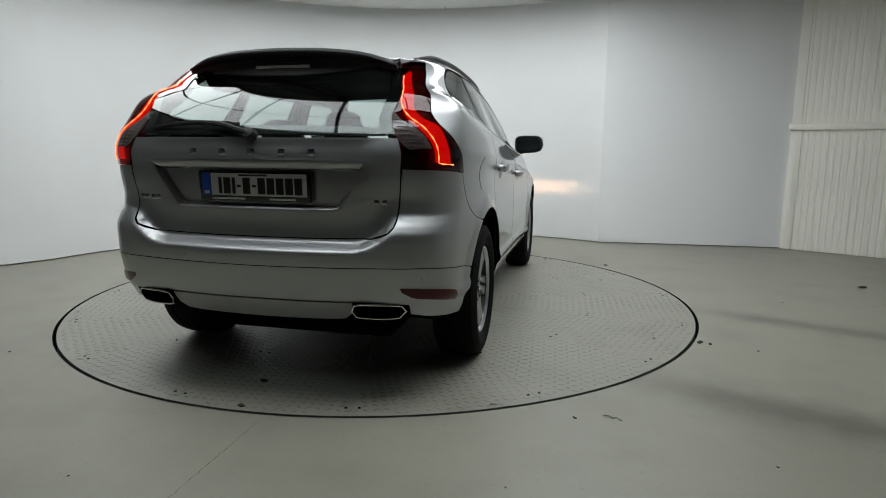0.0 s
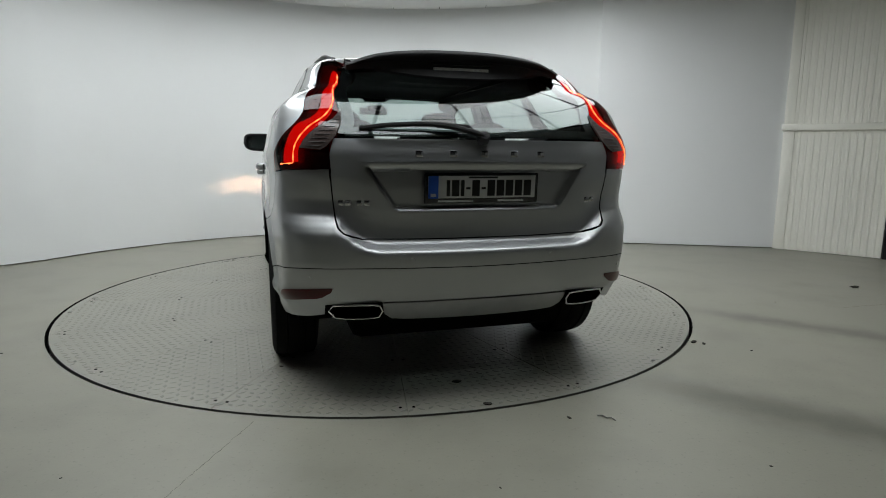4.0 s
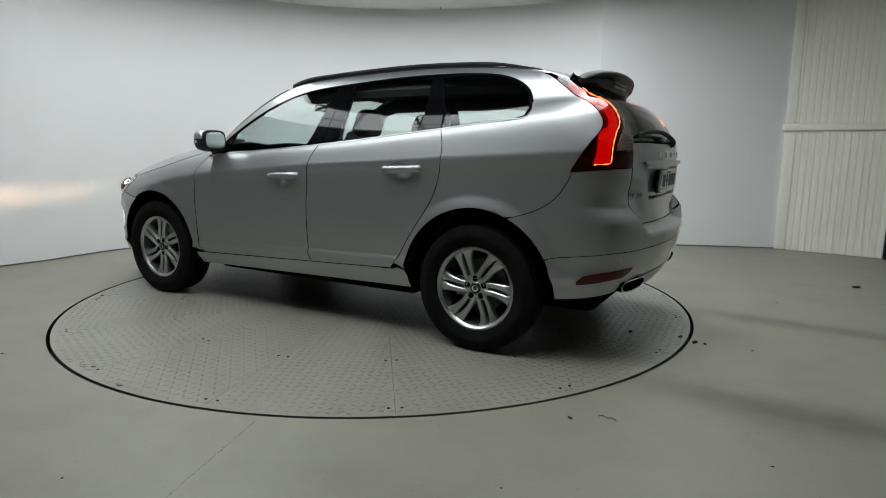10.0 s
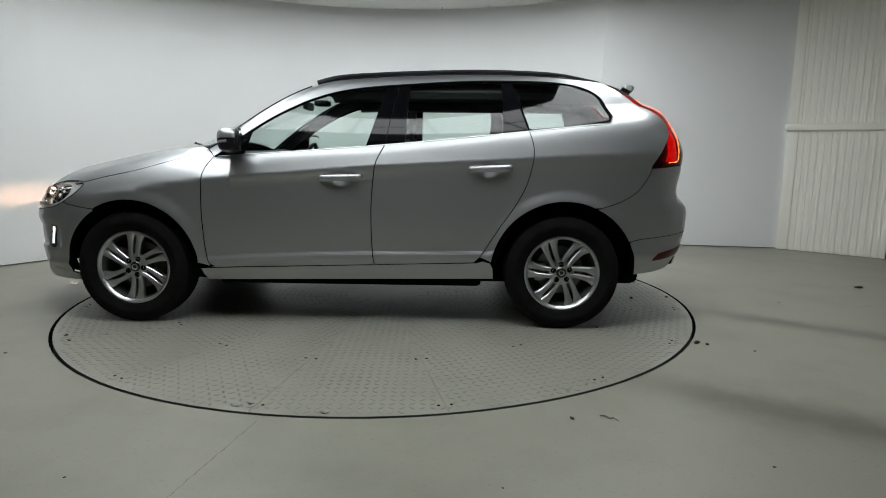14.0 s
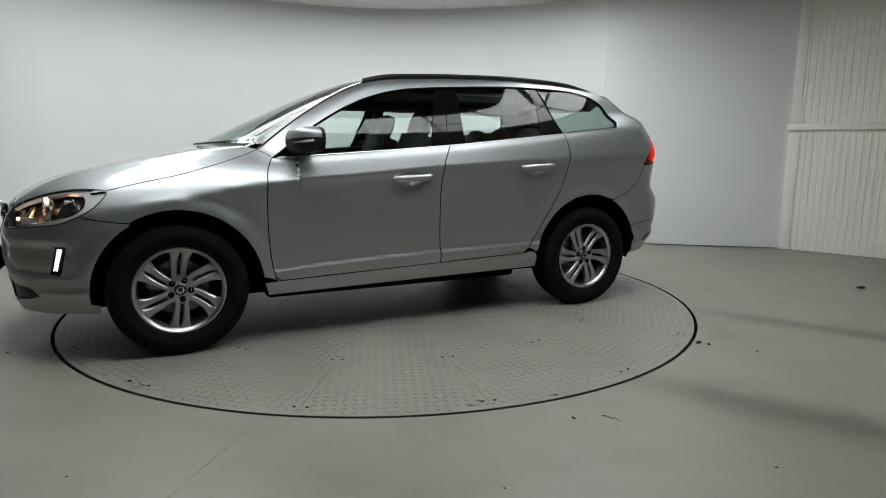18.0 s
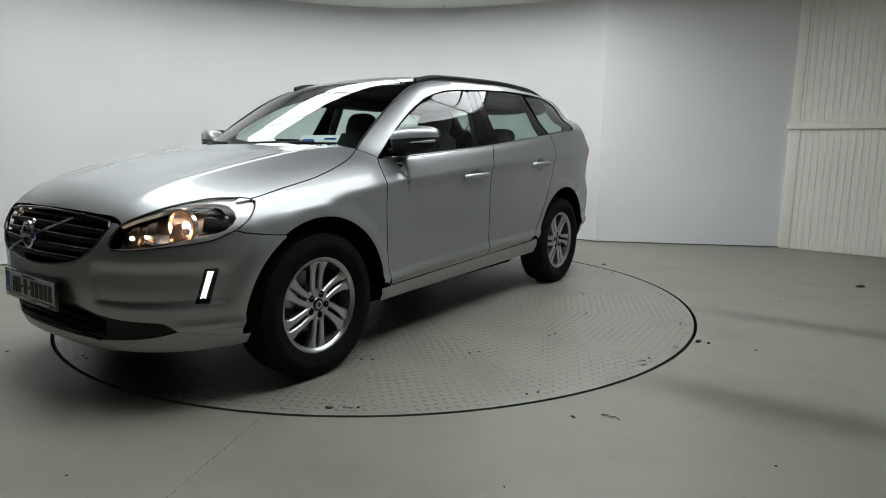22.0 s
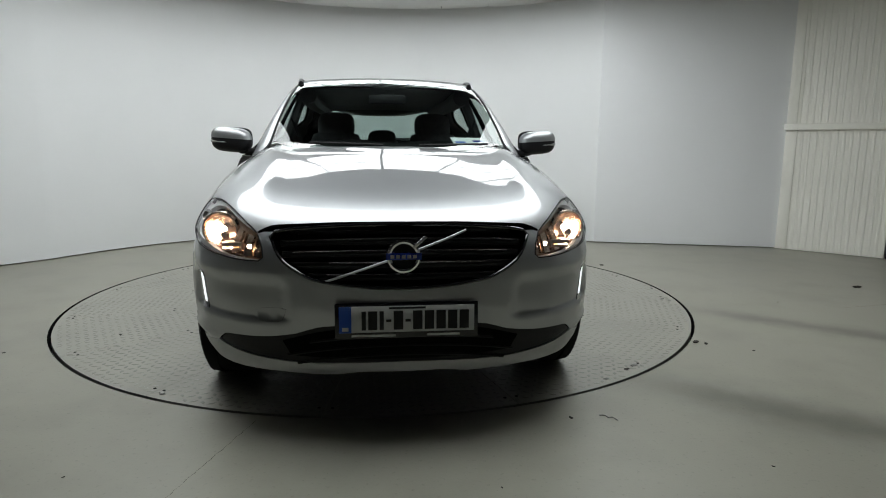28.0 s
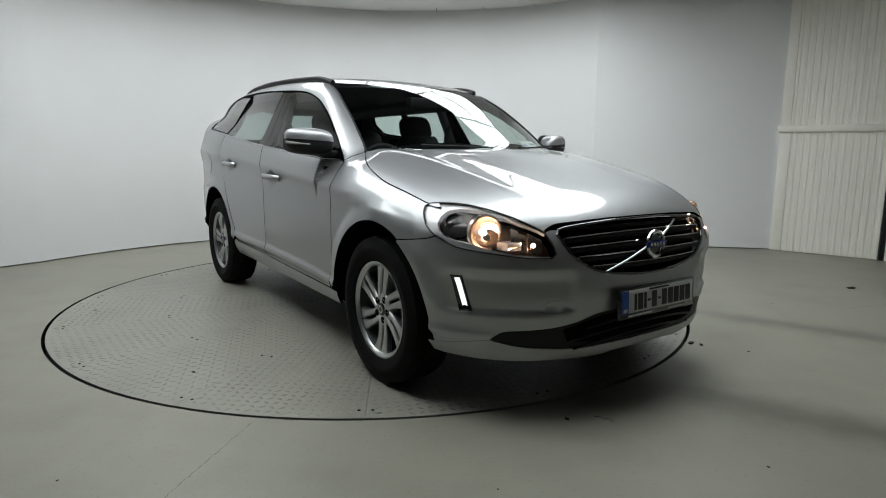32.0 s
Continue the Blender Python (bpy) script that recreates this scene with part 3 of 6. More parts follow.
def surface(origin, way, reach=1.6, n=96):
    """Where rays from inside last leave the solid."""
    t = np.linspace(0, reach, n)
    depth = solid(origin[:, None] + way[:, None] * t[None, :, None])
    inside = depth > 0
    lost = ~inside.any(1)
    inside[lost, depth[lost].argmax(1)] = True
    last = np.clip(n - 1 - np.argmax(inside[:, ::-1], axis=1), 0, n - 2)
    lo, hi = t[last], t[last + 1]
    for _ in range(18):
        mid = (lo + hi) / 2
        ok = solid(origin + way * mid[:, None]) > 0
        lo, hi = np.where(ok, mid, lo), np.where(ok, hi, mid)
    return origin + way * ((lo + hi) / 2)[:, None]


def normals(p, e=2e-3):
    g = np.stack([solid(p - d) - solid(p + d) for d in np.eye(3) * e], -1)
    return g / np.linalg.norm(g, axis=-1, keepdims=True)


# ---- panels laid on the car's skin ----
from mathutils.geometry import delaunay_2d_cdt

car = thing("car", "silver five-door estate car with lit lamps standing on the turntable", "car")


def flat_map(way):
    """Points seen along a direction: to plane coordinates and back onto the skin."""
    d = Vector(way).normalized()
    u = (Vector((1, 0, 0)) if abs(d.x) < 0.7 else Vector((0, 1, 0)))
    u = (u - d * u.dot(d)).normalized()
    v = d.cross(u)
    U, V, D = np.array(u), np.array(v), np.array(d)

    def to(p):
        return np.stack([p @ U, p @ V], -1)

    def back(q):
        base = q[:, :1] * U + q[:, 1:] * V
        lift = 0.1 if abs(D[2]) < 0.5 else 0.75
        off = D * lift if abs(D[0]) < 0.5 else D * 0.3
        return surface(base + off, np.tile(D, (len(q), 1)), 2.2)
    return to, back


def round_map(xc, sign):
    """Points seen from an upright axis inside the nose (sign 1) or the tail (-1): angle times a metre, and height."""
    def to(p):
        return np.stack([np.arctan2(p[:, 1], sign * (p[:, 0] - xc)), p[:, 2]], -1)

    def back(q):
        n = len(q)
        o = np.stack([np.full(n, xc), np.zeros(n), q[:, 1]], -1)
        return surface(o, np.stack([sign * np.cos(q[:, 0]), np.sin(q[:, 0]), np.zeros(n)], -1), 1.8)
    return to, back


SIDE, TOP, SLANT = flat_map((0, 1, 0)), flat_map((0, 0, 1)), flat_map((0, 0.75, 0.66))
NOSE, TAIL = round_map(1.25, 1), round_map(-1.0, -1)
SCREEN, HATCH = flat_map((0.42, 0, 0.9)), flat_map((-0.8, 0, 0.6))


def path(*pts, step=0.03, closed=False):
    """A smooth line through points."""
    p = [np.array(q, float) for q in pts]
    n = len(p)
    out = []
    for i in range(n if closed else n - 1):
        a, b = p[i], p[(i + 1) % n]
        z = p[i - 1] if closed or i else 2 * a - b
        c = p[(i + 2) % n] if closed or i + 2 < n else 2 * b - a
        k = max(1, int(np.linalg.norm(b - a) / step))
        for t in np.arange(k) / k:
            out.append(0.5 * (2 * a + (b - z) * t + (2 * z - 5 * a + 4 * b - c) * t * t + (3 * a - z - 3 * b + c) * t ** 3))
    if not closed:
        out.append(p[-1])
    return out


def outline(*runs):
    """Joins paths into one closed line."""
    out = []
    for r in runs:
        for q in r:
            q = np.array(q, float)
            if not out or np.linalg.norm(q - out[-1]) > 0.004:
                out.append(q)
    if np.linalg.norm(out[0] - out[-1]) < 0.004:
        out.pop()
    return np.array(out)


def inset(q, d):
    area = np.sum(q[:, 0] * np.roll(q[:, 1], -1) - q[:, 1] * np.roll(q[:, 0], -1))
    e = np.roll(q, -1, 0) - np.roll(q, 1, 0)
    e /= np.linalg.norm(e, axis=1, keepdims=True) + 1e-9
    return q + np.stack([-e[:, 1], e[:, 0]], -1) * d * (1 if area > 0 else -1)


def skin(name, pts, mapping, mat, parent, label="", gap=0.003, res=0.03, proud=0.0, deep=0.014, mirror=False, both=False, dome=0.0, shade=None):
    """A panel with the outline pts (3D points near the skin), cut out of the car's skin, with edges that turn inwards."""
    to, back = mapping
    pts = np.asarray(pts, float)
    dense = []
    for a, b in zip(pts, np.roll(pts, -1, 0)):
        k = max(1, int(np.ceil(np.linalg.norm(b - a) / 0.035)))
        dense += [a + (b - a) * i / k for i in range(k)]
    q = to(np.array(dense))
    if gap:
        q = inset(q, gap)
    n = len(q)
    lo, hi = q.min(0), q.max(0)
    gx, gy = np.meshgrid(np.arange(lo[0] + res / 2, hi[0], res), np.arange(lo[1] + res / 2, hi[1], res * 0.87))
    gx = gx + (np.arange(gx.shape[0])[:, None] % 2) * res / 2
    g = np.stack([gx.ravel(), gy.ravel()], -1)
    a, b = q, np.roll(q, -1, 0)
    inside = np.zeros(len(g), bool)
    near = np.full(len(g), 9.0)
    for i in range(n):
        c = (a[i, 1] > g[:, 1]) != (b[i, 1] > g[:, 1])
        xs = a[i, 0] + (g[:, 1] - a[i, 1]) / (b[i, 1] - a[i, 1] + 1e-12) * (b[i, 0] - a[i, 0])
        inside ^= c & (g[:, 0] < xs)
        e = b[i] - a[i]
        t = np.clip(((g - a[i]) @ e) / (e @ e + 1e-12), 0, 1)
        near = np.minimum(near, np.linalg.norm(g - a[i] - t[:, None] * e, axis=1))
    g = g[inside & (near > res * 0.45)]
    vs = [Vector(v) for v in np.concatenate([q, g])]
    vs, _, fs, _, _, _ = delaunay_2d_cdt(vs, [(i, (i + 1) % n) for i in range(n)], [], 1, 1e-6)
    uv = np.array([tuple(v) for v in vs])
    p = back(uv)
    nm = normals(p)
    rise = np.full(len(p), proud)
    if dome:
        near = np.min(np.linalg.norm(uv[:, None] - q[None], axis=2), axis=1)
        rise = rise + dome * (1 - np.clip(1 - near / (4 * abs(dome) + 0.02), 0, 1) ** 2)
    p = p + nm * rise[:, None]
    # set normals steer the reflections here, not the panel's own slope
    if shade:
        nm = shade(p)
    made = None
    for flip in ((False, True) if both else (mirror,)):
        s = np.array([1, -1, 1]) if flip else np.array([1, 1, 1])
        P, N = p * s, nm * s
        # border edges turn inwards
        faces = [tuple(f) for f in fs]
        F0 = faces[0]
        if np.dot(np.cross(P[F0[1]] - P[F0[0]], P[F0[2]] - P[F0[0]]), N[F0[0]]) < 0:
            faces = [f[::-1] for f in faces]
        edge = {}
        for f in faces:
            for i in range(len(f)):
                edge[(f[i], f[(i + 1) % len(f)])] = 1
        rim = [e for e in edge if (e[1], e[0]) not in edge]
        ids = sorted({i for e in rim for i in e})
        low = {i: len(P) + k for k, i in enumerate(ids)}
        allp = np.concatenate([P, P[ids] - N[ids] * deep])
        flange = [(e[1], e[0], low[e[0]], low[e[1]]) for e in rim]
        me = bpy.data.meshes.new(name)
        me.from_pydata(allp.tolist(), [], faces + flange)
        me.polygons.foreach_set("use_smooth", [True] * len(me.polygons))
        ln = [tuple(N[i]) for f in faces for i in f]
        for f in flange:
            c = np.cross(allp[f[1]] - allp[f[0]], allp[f[2]] - allp[f[0]])
            c = c / (np.linalg.norm(c) + 1e-12)
            ln += [tuple(c)] * 4
        me.normals_split_custom_set(ln)
        me.materials.append(mat)
        # silver panels get blackened edges, so the shade in the seams is painted on
        if mat is PAINT:
            me.materials.append(GAP)
            me.polygons.foreach_set("material_index", [0] * len(faces) + [1] * len(flange))
        made = part(name, me, None, parent, label)
    return made


def side_reflection(p):
    """Normals bent off the skin to place the ring's reflection on side glass and pillars: more upright below than
    above.
    """
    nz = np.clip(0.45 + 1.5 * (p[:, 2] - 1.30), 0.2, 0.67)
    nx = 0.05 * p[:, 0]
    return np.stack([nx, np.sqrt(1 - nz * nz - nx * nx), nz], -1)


def hatch_reflection(p):
    # bent likewise, to put the ring's reflection on the rear window
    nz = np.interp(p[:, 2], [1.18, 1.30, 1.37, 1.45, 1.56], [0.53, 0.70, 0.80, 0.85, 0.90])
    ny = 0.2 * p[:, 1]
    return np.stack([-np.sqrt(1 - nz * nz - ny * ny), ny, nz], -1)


def on(mapping, pts):
    """Points moved onto the skin."""
    to, back = mapping
    return [tuple(p) for p in back(to(np.asarray(pts, float)))]


def arch(axle, r, a0, a1, n=40):
    return [(axle + r * math.cos(a), 0.9, AXLE_Z + r * 1.02 * math.sin(a)) for a in np.radians(np.linspace(a0, a1, n))]


def mir(pts):
    return [(p[0], -p[1], p[2]) for p in pts]


def symmetric(half):
    """A closed outline from a half that begins and ends on the car's middle line."""
    half = [tuple(p) for p in half]
    return outline(half, mir(half)[::-1])


def snap(pts):
    """Moves the lower points of a window line sideways onto the skin."""
    pts = [tuple(p) for p in pts]
    low = [i for i, p in enumerate(pts) if p[2] < 1.43]
    for i, q in zip(low, on(SIDE, [pts[i] for i in low])):
        pts[i] = q
    return pts


# shared seams, all on the car's left
HOOD_SEAM = path((1.105, 0.712, 1.123), (1.22, 0.772, 1.08), (1.345, 0.805, 1.034), (1.53, 0.836, 0.986), (1.73, 0.845, 0.955), (1.88, 0.844, 0.926), (1.96, 0.83, 0.915))
LAMP_TOP = path((1.96, 0.83, 0.915), (2.06, 0.768, 0.914), (2.16, 0.70, 0.895), (2.24, 0.637, 0.867), (2.31, 0.58, 0.832), (2.338, 0.552, 0.811))
LAMP_IN = path((2.338, 0.552, 0.811), (2.372, 0.534, 0.765), (2.388, 0.53, 0.725), (2.382, 0.546, 0.711))
LAMP_LOW = path((2.382, 0.546, 0.711), (2.345, 0.63, 0.712), (2.272, 0.728, 0.723), (2.121, 0.842, 0.745), (2.024, 0.884, 0.783))
LAMP_OUT = path((2.024, 0.884, 0.783), (1.965, 0.893, 0.822), (1.925, 0.888, 0.872), (1.912, 0.875, 0.897), (1.925, 0.856, 0.909), (1.96, 0.83, 0.915))
HOOD_EDGE = path((2.338, 0.552, 0.811), (2.338, 0.50, 0.831), (2.36, 0.35, 0.847), (2.376, 0.15, 0.857), (2.38, 0.0, 0.859))
GRILLE = path((2.389, 0.0, 0.848), (2.385, 0.2, 0.844), (2.37, 0.40, 0.831), (2.355, 0.485, 0.819), (2.362, 0.503, 0.800), (2.39, 0.482, 0.755), (2.412, 0.446, 0.708), (2.446, 0.36, 0.655), (2.462, 0.27, 0.634), (2.478, 0.13, 0.619), (2.483, 0.0, 0.615))
WING_SEAM = path((2.024, 0.884, 0.783), (1.98, 0.90, 0.768), (1.88, 0.92, 0.752), (1.79, 0.936, 0.742))
DOOR_FRONT = path((1.035, 0.86, 1.083), (1.072, 0.9, 1.01), (1.083, 0.92, 0.93), (1.09, 0.93, 0.74), (1.082, 0.92, 0.55), (1.068, 0.91, 0.44), (1.055, 0.9, 0.396), (1.02, 0.9, 0.372))
DOOR_SPLIT = path((-0.078, 0.85, 1.162), (-0.045, 0.9, 1.1), (-0.018, 0.92, 1.03), (0.003, 0.93, 0.85), (0.008, 0.93, 0.70), (0.004, 0.92, 0.52), (-0.008, 0.9, 0.403))
DOOR_REAR = path((-0.645, 0.9, 0.426), (-0.68, 0.91, 0.462), (-0.728, 0.92, 0.535), (-0.80, 0.93, 0.65), (-0.897, 0.93, 0.79), (-0.965, 0.92, 0.92), (-1.0, 0.9, 1.06), (-1.003, 0.87, 1.16), (-0.975, 0.83, 1.256))
BELT_F = [(x, 0.85, float(belt(x))) for x in np.linspace(1.035, -0.078, 24)]
BELT_R = [(x, 0.84, float(belt(x))) for x in np.linspace(-0.078, -0.975, 22)]
TG_SIDE = path((-1.972, 0.668, 1.183), (-1.993, 0.668, 1.04), (-1.985, 0.663, 0.90), (-1.99, 0.645, 0.83), (-2.01, 0.605, 0.775), (-2.03, 0.545, 0.745))
TAIL_LOW = path((-1.748, 0.906, 1.036), (-1.85, 0.86, 1.042), (-1.95, 0.76, 1.047), (-1.992, 0.672, 1.05))
TAIL_OUT = path((-1.50, 0.655, 1.56), (-1.60, 0.672, 1.52), (-1.735, 0.70, 1.428), (-1.825, 0.735, 1.345), (-1.862, 0.755, 1.29), (-1.855, 0.79, 1.24), (-1.815, 0.845, 1.18), (-1.775, 0.89, 1.10), (-1.748, 0.906, 1.036))
TAIL_IN = path((-1.992, 0.672, 1.05), (-1.99, 0.662, 1.12), (-1.984, 0.652, 1.18), (-1.962, 0.622, 1.235), (-1.92, 0.608, 1.30), (-1.80, 0.60, 1.425), (-1.70, 0.592, 1.51), (-1.62, 0.585, 1.558))
TAIL_TOP = path((-1.62, 0.585, 1.558), (-1.56, 0.615, 1.568), (-1.50, 0.655, 1.56))
QUARTER_SEAM = path((-1.748, 0.906, 1.036), (-1.725, 0.91, 0.985), (-1.66, 0.915, 0.89), (-1.56, 0.925, 0.825), (-1.438, 0.934, 0.784))
WINDOW_TOP = path((-0.975, 0.8, 1.252), (-1.25, 0.78, 1.280), (-1.42, 0.77, 1.296), (-1.478, 0.75, 1.308), (-1.496, 0.74, 1.35), (-1.468, 0.72, 1.41), (-1.41, 0.7, 1.475), (-1.30, 0.68, 1.527), (-1.144, 0.66, 1.546), (-0.9, 0.65, 1.552),
                  (-0.587, 0.65, 1.556), (-0.2, 0.66, 1.548), (0.0, 0.66, 1.537), (0.17, 0.66, 1.518), (0.336, 0.67, 1.481), (0.531, 0.69, 1.408), (0.70, 0.71, 1.318), (0.86, 0.75, 1.213), (0.98, 0.8, 1.12), (1.035, 0.86, 1.083))
WINDOW_TOP = snap(WINDOW_TOP)
ROOF_SEAM = path((0.40, 0.592, 1.55), (0.25, 0.596, 1.58), (0.0, 0.60, 1.60), (-0.5, 0.602, 1.62), (-1.0, 0.60, 1.61), (-1.40, 0.592, 1.58), (-1.62, 0.585, 1.558))
PILLAR = path((0.40, 0.592, 1.55), (0.48, 0.605, 1.525), (0.61, 0.628, 1.465), (0.848, 0.662, 1.315), (1.04, 0.695, 1.175), (1.105, 0.712, 1.123))


def arch_run(axle, r, a0, a1, n=36):
    """Along a wheel arch, degrees counted from ahead."""
    return on(SIDE, [(axle + r * math.cos(a), 0.92, AXLE_Z + r * math.sin(a)) for a in np.radians(np.linspace(a0, a1, n))])


ARCH_F, ARCH_R = 0.442, 0.46

SKEW = flat_map((-0.62, 0.72, 0.3))


def slide(pts):
    """Carries the tail lamp's lines along with the slope of the hatch."""
    return [(p[0] + float(np.interp(p[2], (1.2, 1.3, 1.43, 1.50, 1.558), (0, 0.018, 0.048, 0.040, 0))), p[1], p[2]) for p in pts]


TAIL_OUT, TAIL_IN = slide(TAIL_OUT), slide(TAIL_IN)
HOOD_SEAM, PILLAR, ROOF_SEAM = on(SLANT, HOOD_SEAM), on(SLANT, PILLAR), on(SLANT, ROOF_SEAM)
LAMP_TOP, LAMP_IN, LAMP_LOW, LAMP_OUT = on(NOSE, LAMP_TOP), on(NOSE, LAMP_IN), on(NOSE, LAMP_LOW), on(NOSE, LAMP_OUT)
WING_SEAM, QUARTER_SEAM, DOOR_FRONT, DOOR_SPLIT, DOOR_REAR = on(SIDE, WING_SEAM), on(SIDE, QUARTER_SEAM), on(SIDE, DOOR_FRONT), on(SIDE, DOOR_SPLIT), on(SIDE, DOOR_REAR)
TAIL_LOW, TAIL_OUT, TAIL_IN, TAIL_TOP = on(SKEW, TAIL_LOW), on(SKEW, TAIL_OUT), on(SKEW, TAIL_IN), on(SKEW, TAIL_TOP)

# ---- body panels ----
skin("bonnet", symmetric([(1.40, 0, 1.14)] + path((1.40, 0, 1.14), (1.37, 0.25, 1.14), (1.28, 0.48, 1.135), (1.16, 0.66, 1.125), (1.105, 0.712, 1.123)) + HOOD_SEAM + LAMP_TOP + HOOD_EDGE), TOP, PAINT, car, "silver bonnet with raised shoulders", gap=0.002)
skin("front_wing", outline(HOOD_SEAM, LAMP_OUT[::-1], WING_SEAM, arch_run(FRONT_AXLE, ARCH_F, 59.5, 176), DOOR_FRONT[::-1]), SLANT, PAINT, car, both=True)
front_door = {}
for s in (False, True):
    front_door[s] = skin("front_door", outline(DOOR_FRONT, [(x, 0.9, 0.372 + (1.03 - x) * 0.030) for x in np.linspace(1.0, -0.012, 24)], DOOR_SPLIT[::-1], BELT_F[::-1]), SIDE, PAINT, car, mirror=s, res=0.0105)
rear_door = {}
for s in (False, True):
    rear_door[s] = skin("rear_door", outline(DOOR_SPLIT, [(x, 0.9, 0.403 + (-0.012 - x) * 0.036) for x in np.linspace(-0.012, -0.645, 16)], DOOR_REAR, BELT_R[::-1]), SIDE, PAINT, car, mirror=s, res=0.0105)
skin("sill", outline([(x, 0.9, 0.369 + (1.03 - x) * 0.032) for x in np.linspace(1.118, -0.66, 42)], [(-0.70, 0.9, 0.437), (-0.748, 0.9, 0.424), (-0.765, 0.9, 0.39), (-0.772, 0.88, 0.315)], [(x, 0.88, 0.284 + (1.1 - x) * 0.017) for x in np.linspace(-0.76, 1.09, 40)]), SIDE, PAINT, car, both=True, gap=0.001)
body_side = {}
for s in (False, True):
    body_side[s] = skin("body_side", outline(PILLAR[::-1], ROOF_SEAM, TAIL_TOP, TAIL_OUT, QUARTER_SEAM, arch_run(REAR_AXLE, ARCH_R, 114, 8), DOOR_REAR[1:], WINDOW_TOP), SLANT, PAINT, car, mirror=s, res=0.017, gap=0.0018, deep=0.007)
skin("roof", symmetric([(0.455, 0, 1.57)] + path((0.455, 0, 1.57), (0.452, 0.25, 1.57), (0.435, 0.45, 1.56), (0.40, 0.592, 1.55)) + ROOF_SEAM + path((-1.62, 0.585, 1.558), (-1.63, 0.3, 1.58), (-1.635, 0.0, 1.585))), TOP, PAINT, car)
skin("windscreen", symmetric(path((1.41, 0, 1.14), (1.385, 0.25, 1.14), (1.29, 0.48, 1.135), (1.165, 0.66, 1.128), (1.115, 0.698, 1.13)) + PILLAR[::-1] + path((0.40, 0.592, 1.55), (0.435, 0.45, 1.56), (0.452, 0.25, 1.57), (0.455, 0, 1.572))), SCREEN, SCREENGLASS, car, "slanted windscreen with a paper disc behind it", deep=0.004, gap=0.004)
ARCH_FRONT_RUN = arch_run(FRONT_AXLE, ARCH_F - 0.012, 59, -8)
INTAKE_TOP = path((2.22, 0.735, 0.358), (2.26, 0.705, 0.394), (2.30, 0.655, 0.402), (2.374, 0.527, 0.410), (2.41, 0.41, 0.429), (2.44, 0.33, 0.457), (2.455, 0.2, 0.469), (2.463, 0.0, 0.471))
INTAKE_LOW = path((2.22, 0.735, 0.358), (2.27, 0.66, 0.336), (2.33, 0.54, 0.318), (2.385, 0.388, 0.305), (2.415, 0.2, 0.31), (2.425, 0.0, 0.314))
SPLIT = path((1.985, 0.9, 0.31), (2.10, 0.83, 0.33), (2.22, 0.735, 0.358))
skin("front_bumper", symmetric([p for p in GRILLE[::-1] if p[2] < 0.821] + [(2.345, 0.527, 0.820)] + LAMP_IN + LAMP_LOW + WING_SEAM + ARCH_FRONT_RUN + SPLIT + INTAKE_TOP), NOSE, PAINT, car, "silver front bumper", gap=0.0015, res=0.018)
skin("bumper_lip", symmetric(INTAKE_LOW[::-1] + SPLIT[::-1] + path((1.985, 0.9, 0.31), (1.99, 0.87, 0.262)) + path((1.99, 0.87, 0.262), (2.15, 0.75, 0.262), (2.285, 0.51, 0.264), (2.33, 0.33, 0.256), (2.345, 0.24, 0.258), (2.365, 0.15, 0.272), (2.37, 0.0, 0.272))), NOSE, SATIN, car, "satin silver lip under the intake", gap=0.0)
skin("lower_intake", symmetric(INTAKE_TOP[::-1] + INTAKE_LOW), NOSE, BLACK, car, "black lower air intake", proud=-0.006, gap=0.001)
skin("tailgate", symmetric(path((-2.057, 0, 1.183), (-2.05, 0.2, 1.183), (-2.01, 0.5, 1.184), (-1.972, 0.668, 1.183)) + TG_SIDE + path((-2.03, 0.545, 0.745), (-2.055, 0.3, 0.742), (-2.06, 0.0, 0.742))), TAIL, PAINT, car, "silver tailgate with a hollow for the plate", res=0.0115)
STEP = path((-1.64, 0.914, 0.575), (-1.75, 0.905, 0.592), (-1.955, 0.82, 0.618), (-2.03, 0.69, 0.625), (-2.09, 0.4, 0.624), (-2.113, 0.0, 0.622))
TG_LOW = path((-2.03, 0.545, 0.745), (-2.055, 0.3, 0.742), (-2.06, 0.0, 0.742))
skin("rear_bumper", symmetric(TG_LOW[::-1] + TG_SIDE[::-1][:-4] + [(-1.992, 0.672, 1.0)] + TAIL_LOW[::-1] + QUARTER_SEAM + arch_run(REAR_AXLE, ARCH_R, 116, 153) + STEP), TAIL, PAINT, car, "silver rear bumper", res=0.0125, gap=0.0018)
skin("bumper_skirt", symmetric(STEP[::-1] + arch_run(REAR_AXLE, ARCH_R, 154, 178) + path((-1.675, 0.87, 0.355), (-1.80, 0.82, 0.368), (-1.90, 0.75, 0.385), (-1.95, 0.70, 0.40)) + path((-1.965, 0.69, 0.45), (-2.03, 0.47, 0.46), (-2.06, 0.3, 0.462), (-2.073, 0.0, 0.463))), TAIL, PAINT, car, gap=0.002)
skin("skid_plate", symmetric(path((-2.073, 0.0, 0.463), (-2.06, 0.3, 0.462), (-2.035, 0.455, 0.461)) + path((-2.035, 0.455, 0.461), (-2.0, 0.44, 0.40), (-1.98, 0.40, 0.372)) + path((-1.98, 0.40, 0.372), (-1.99, 0.3, 0.365), (-2.005, 0.0, 0.362))), TAIL, SATIN, car, "satin silver skid plate", proud=0.004)
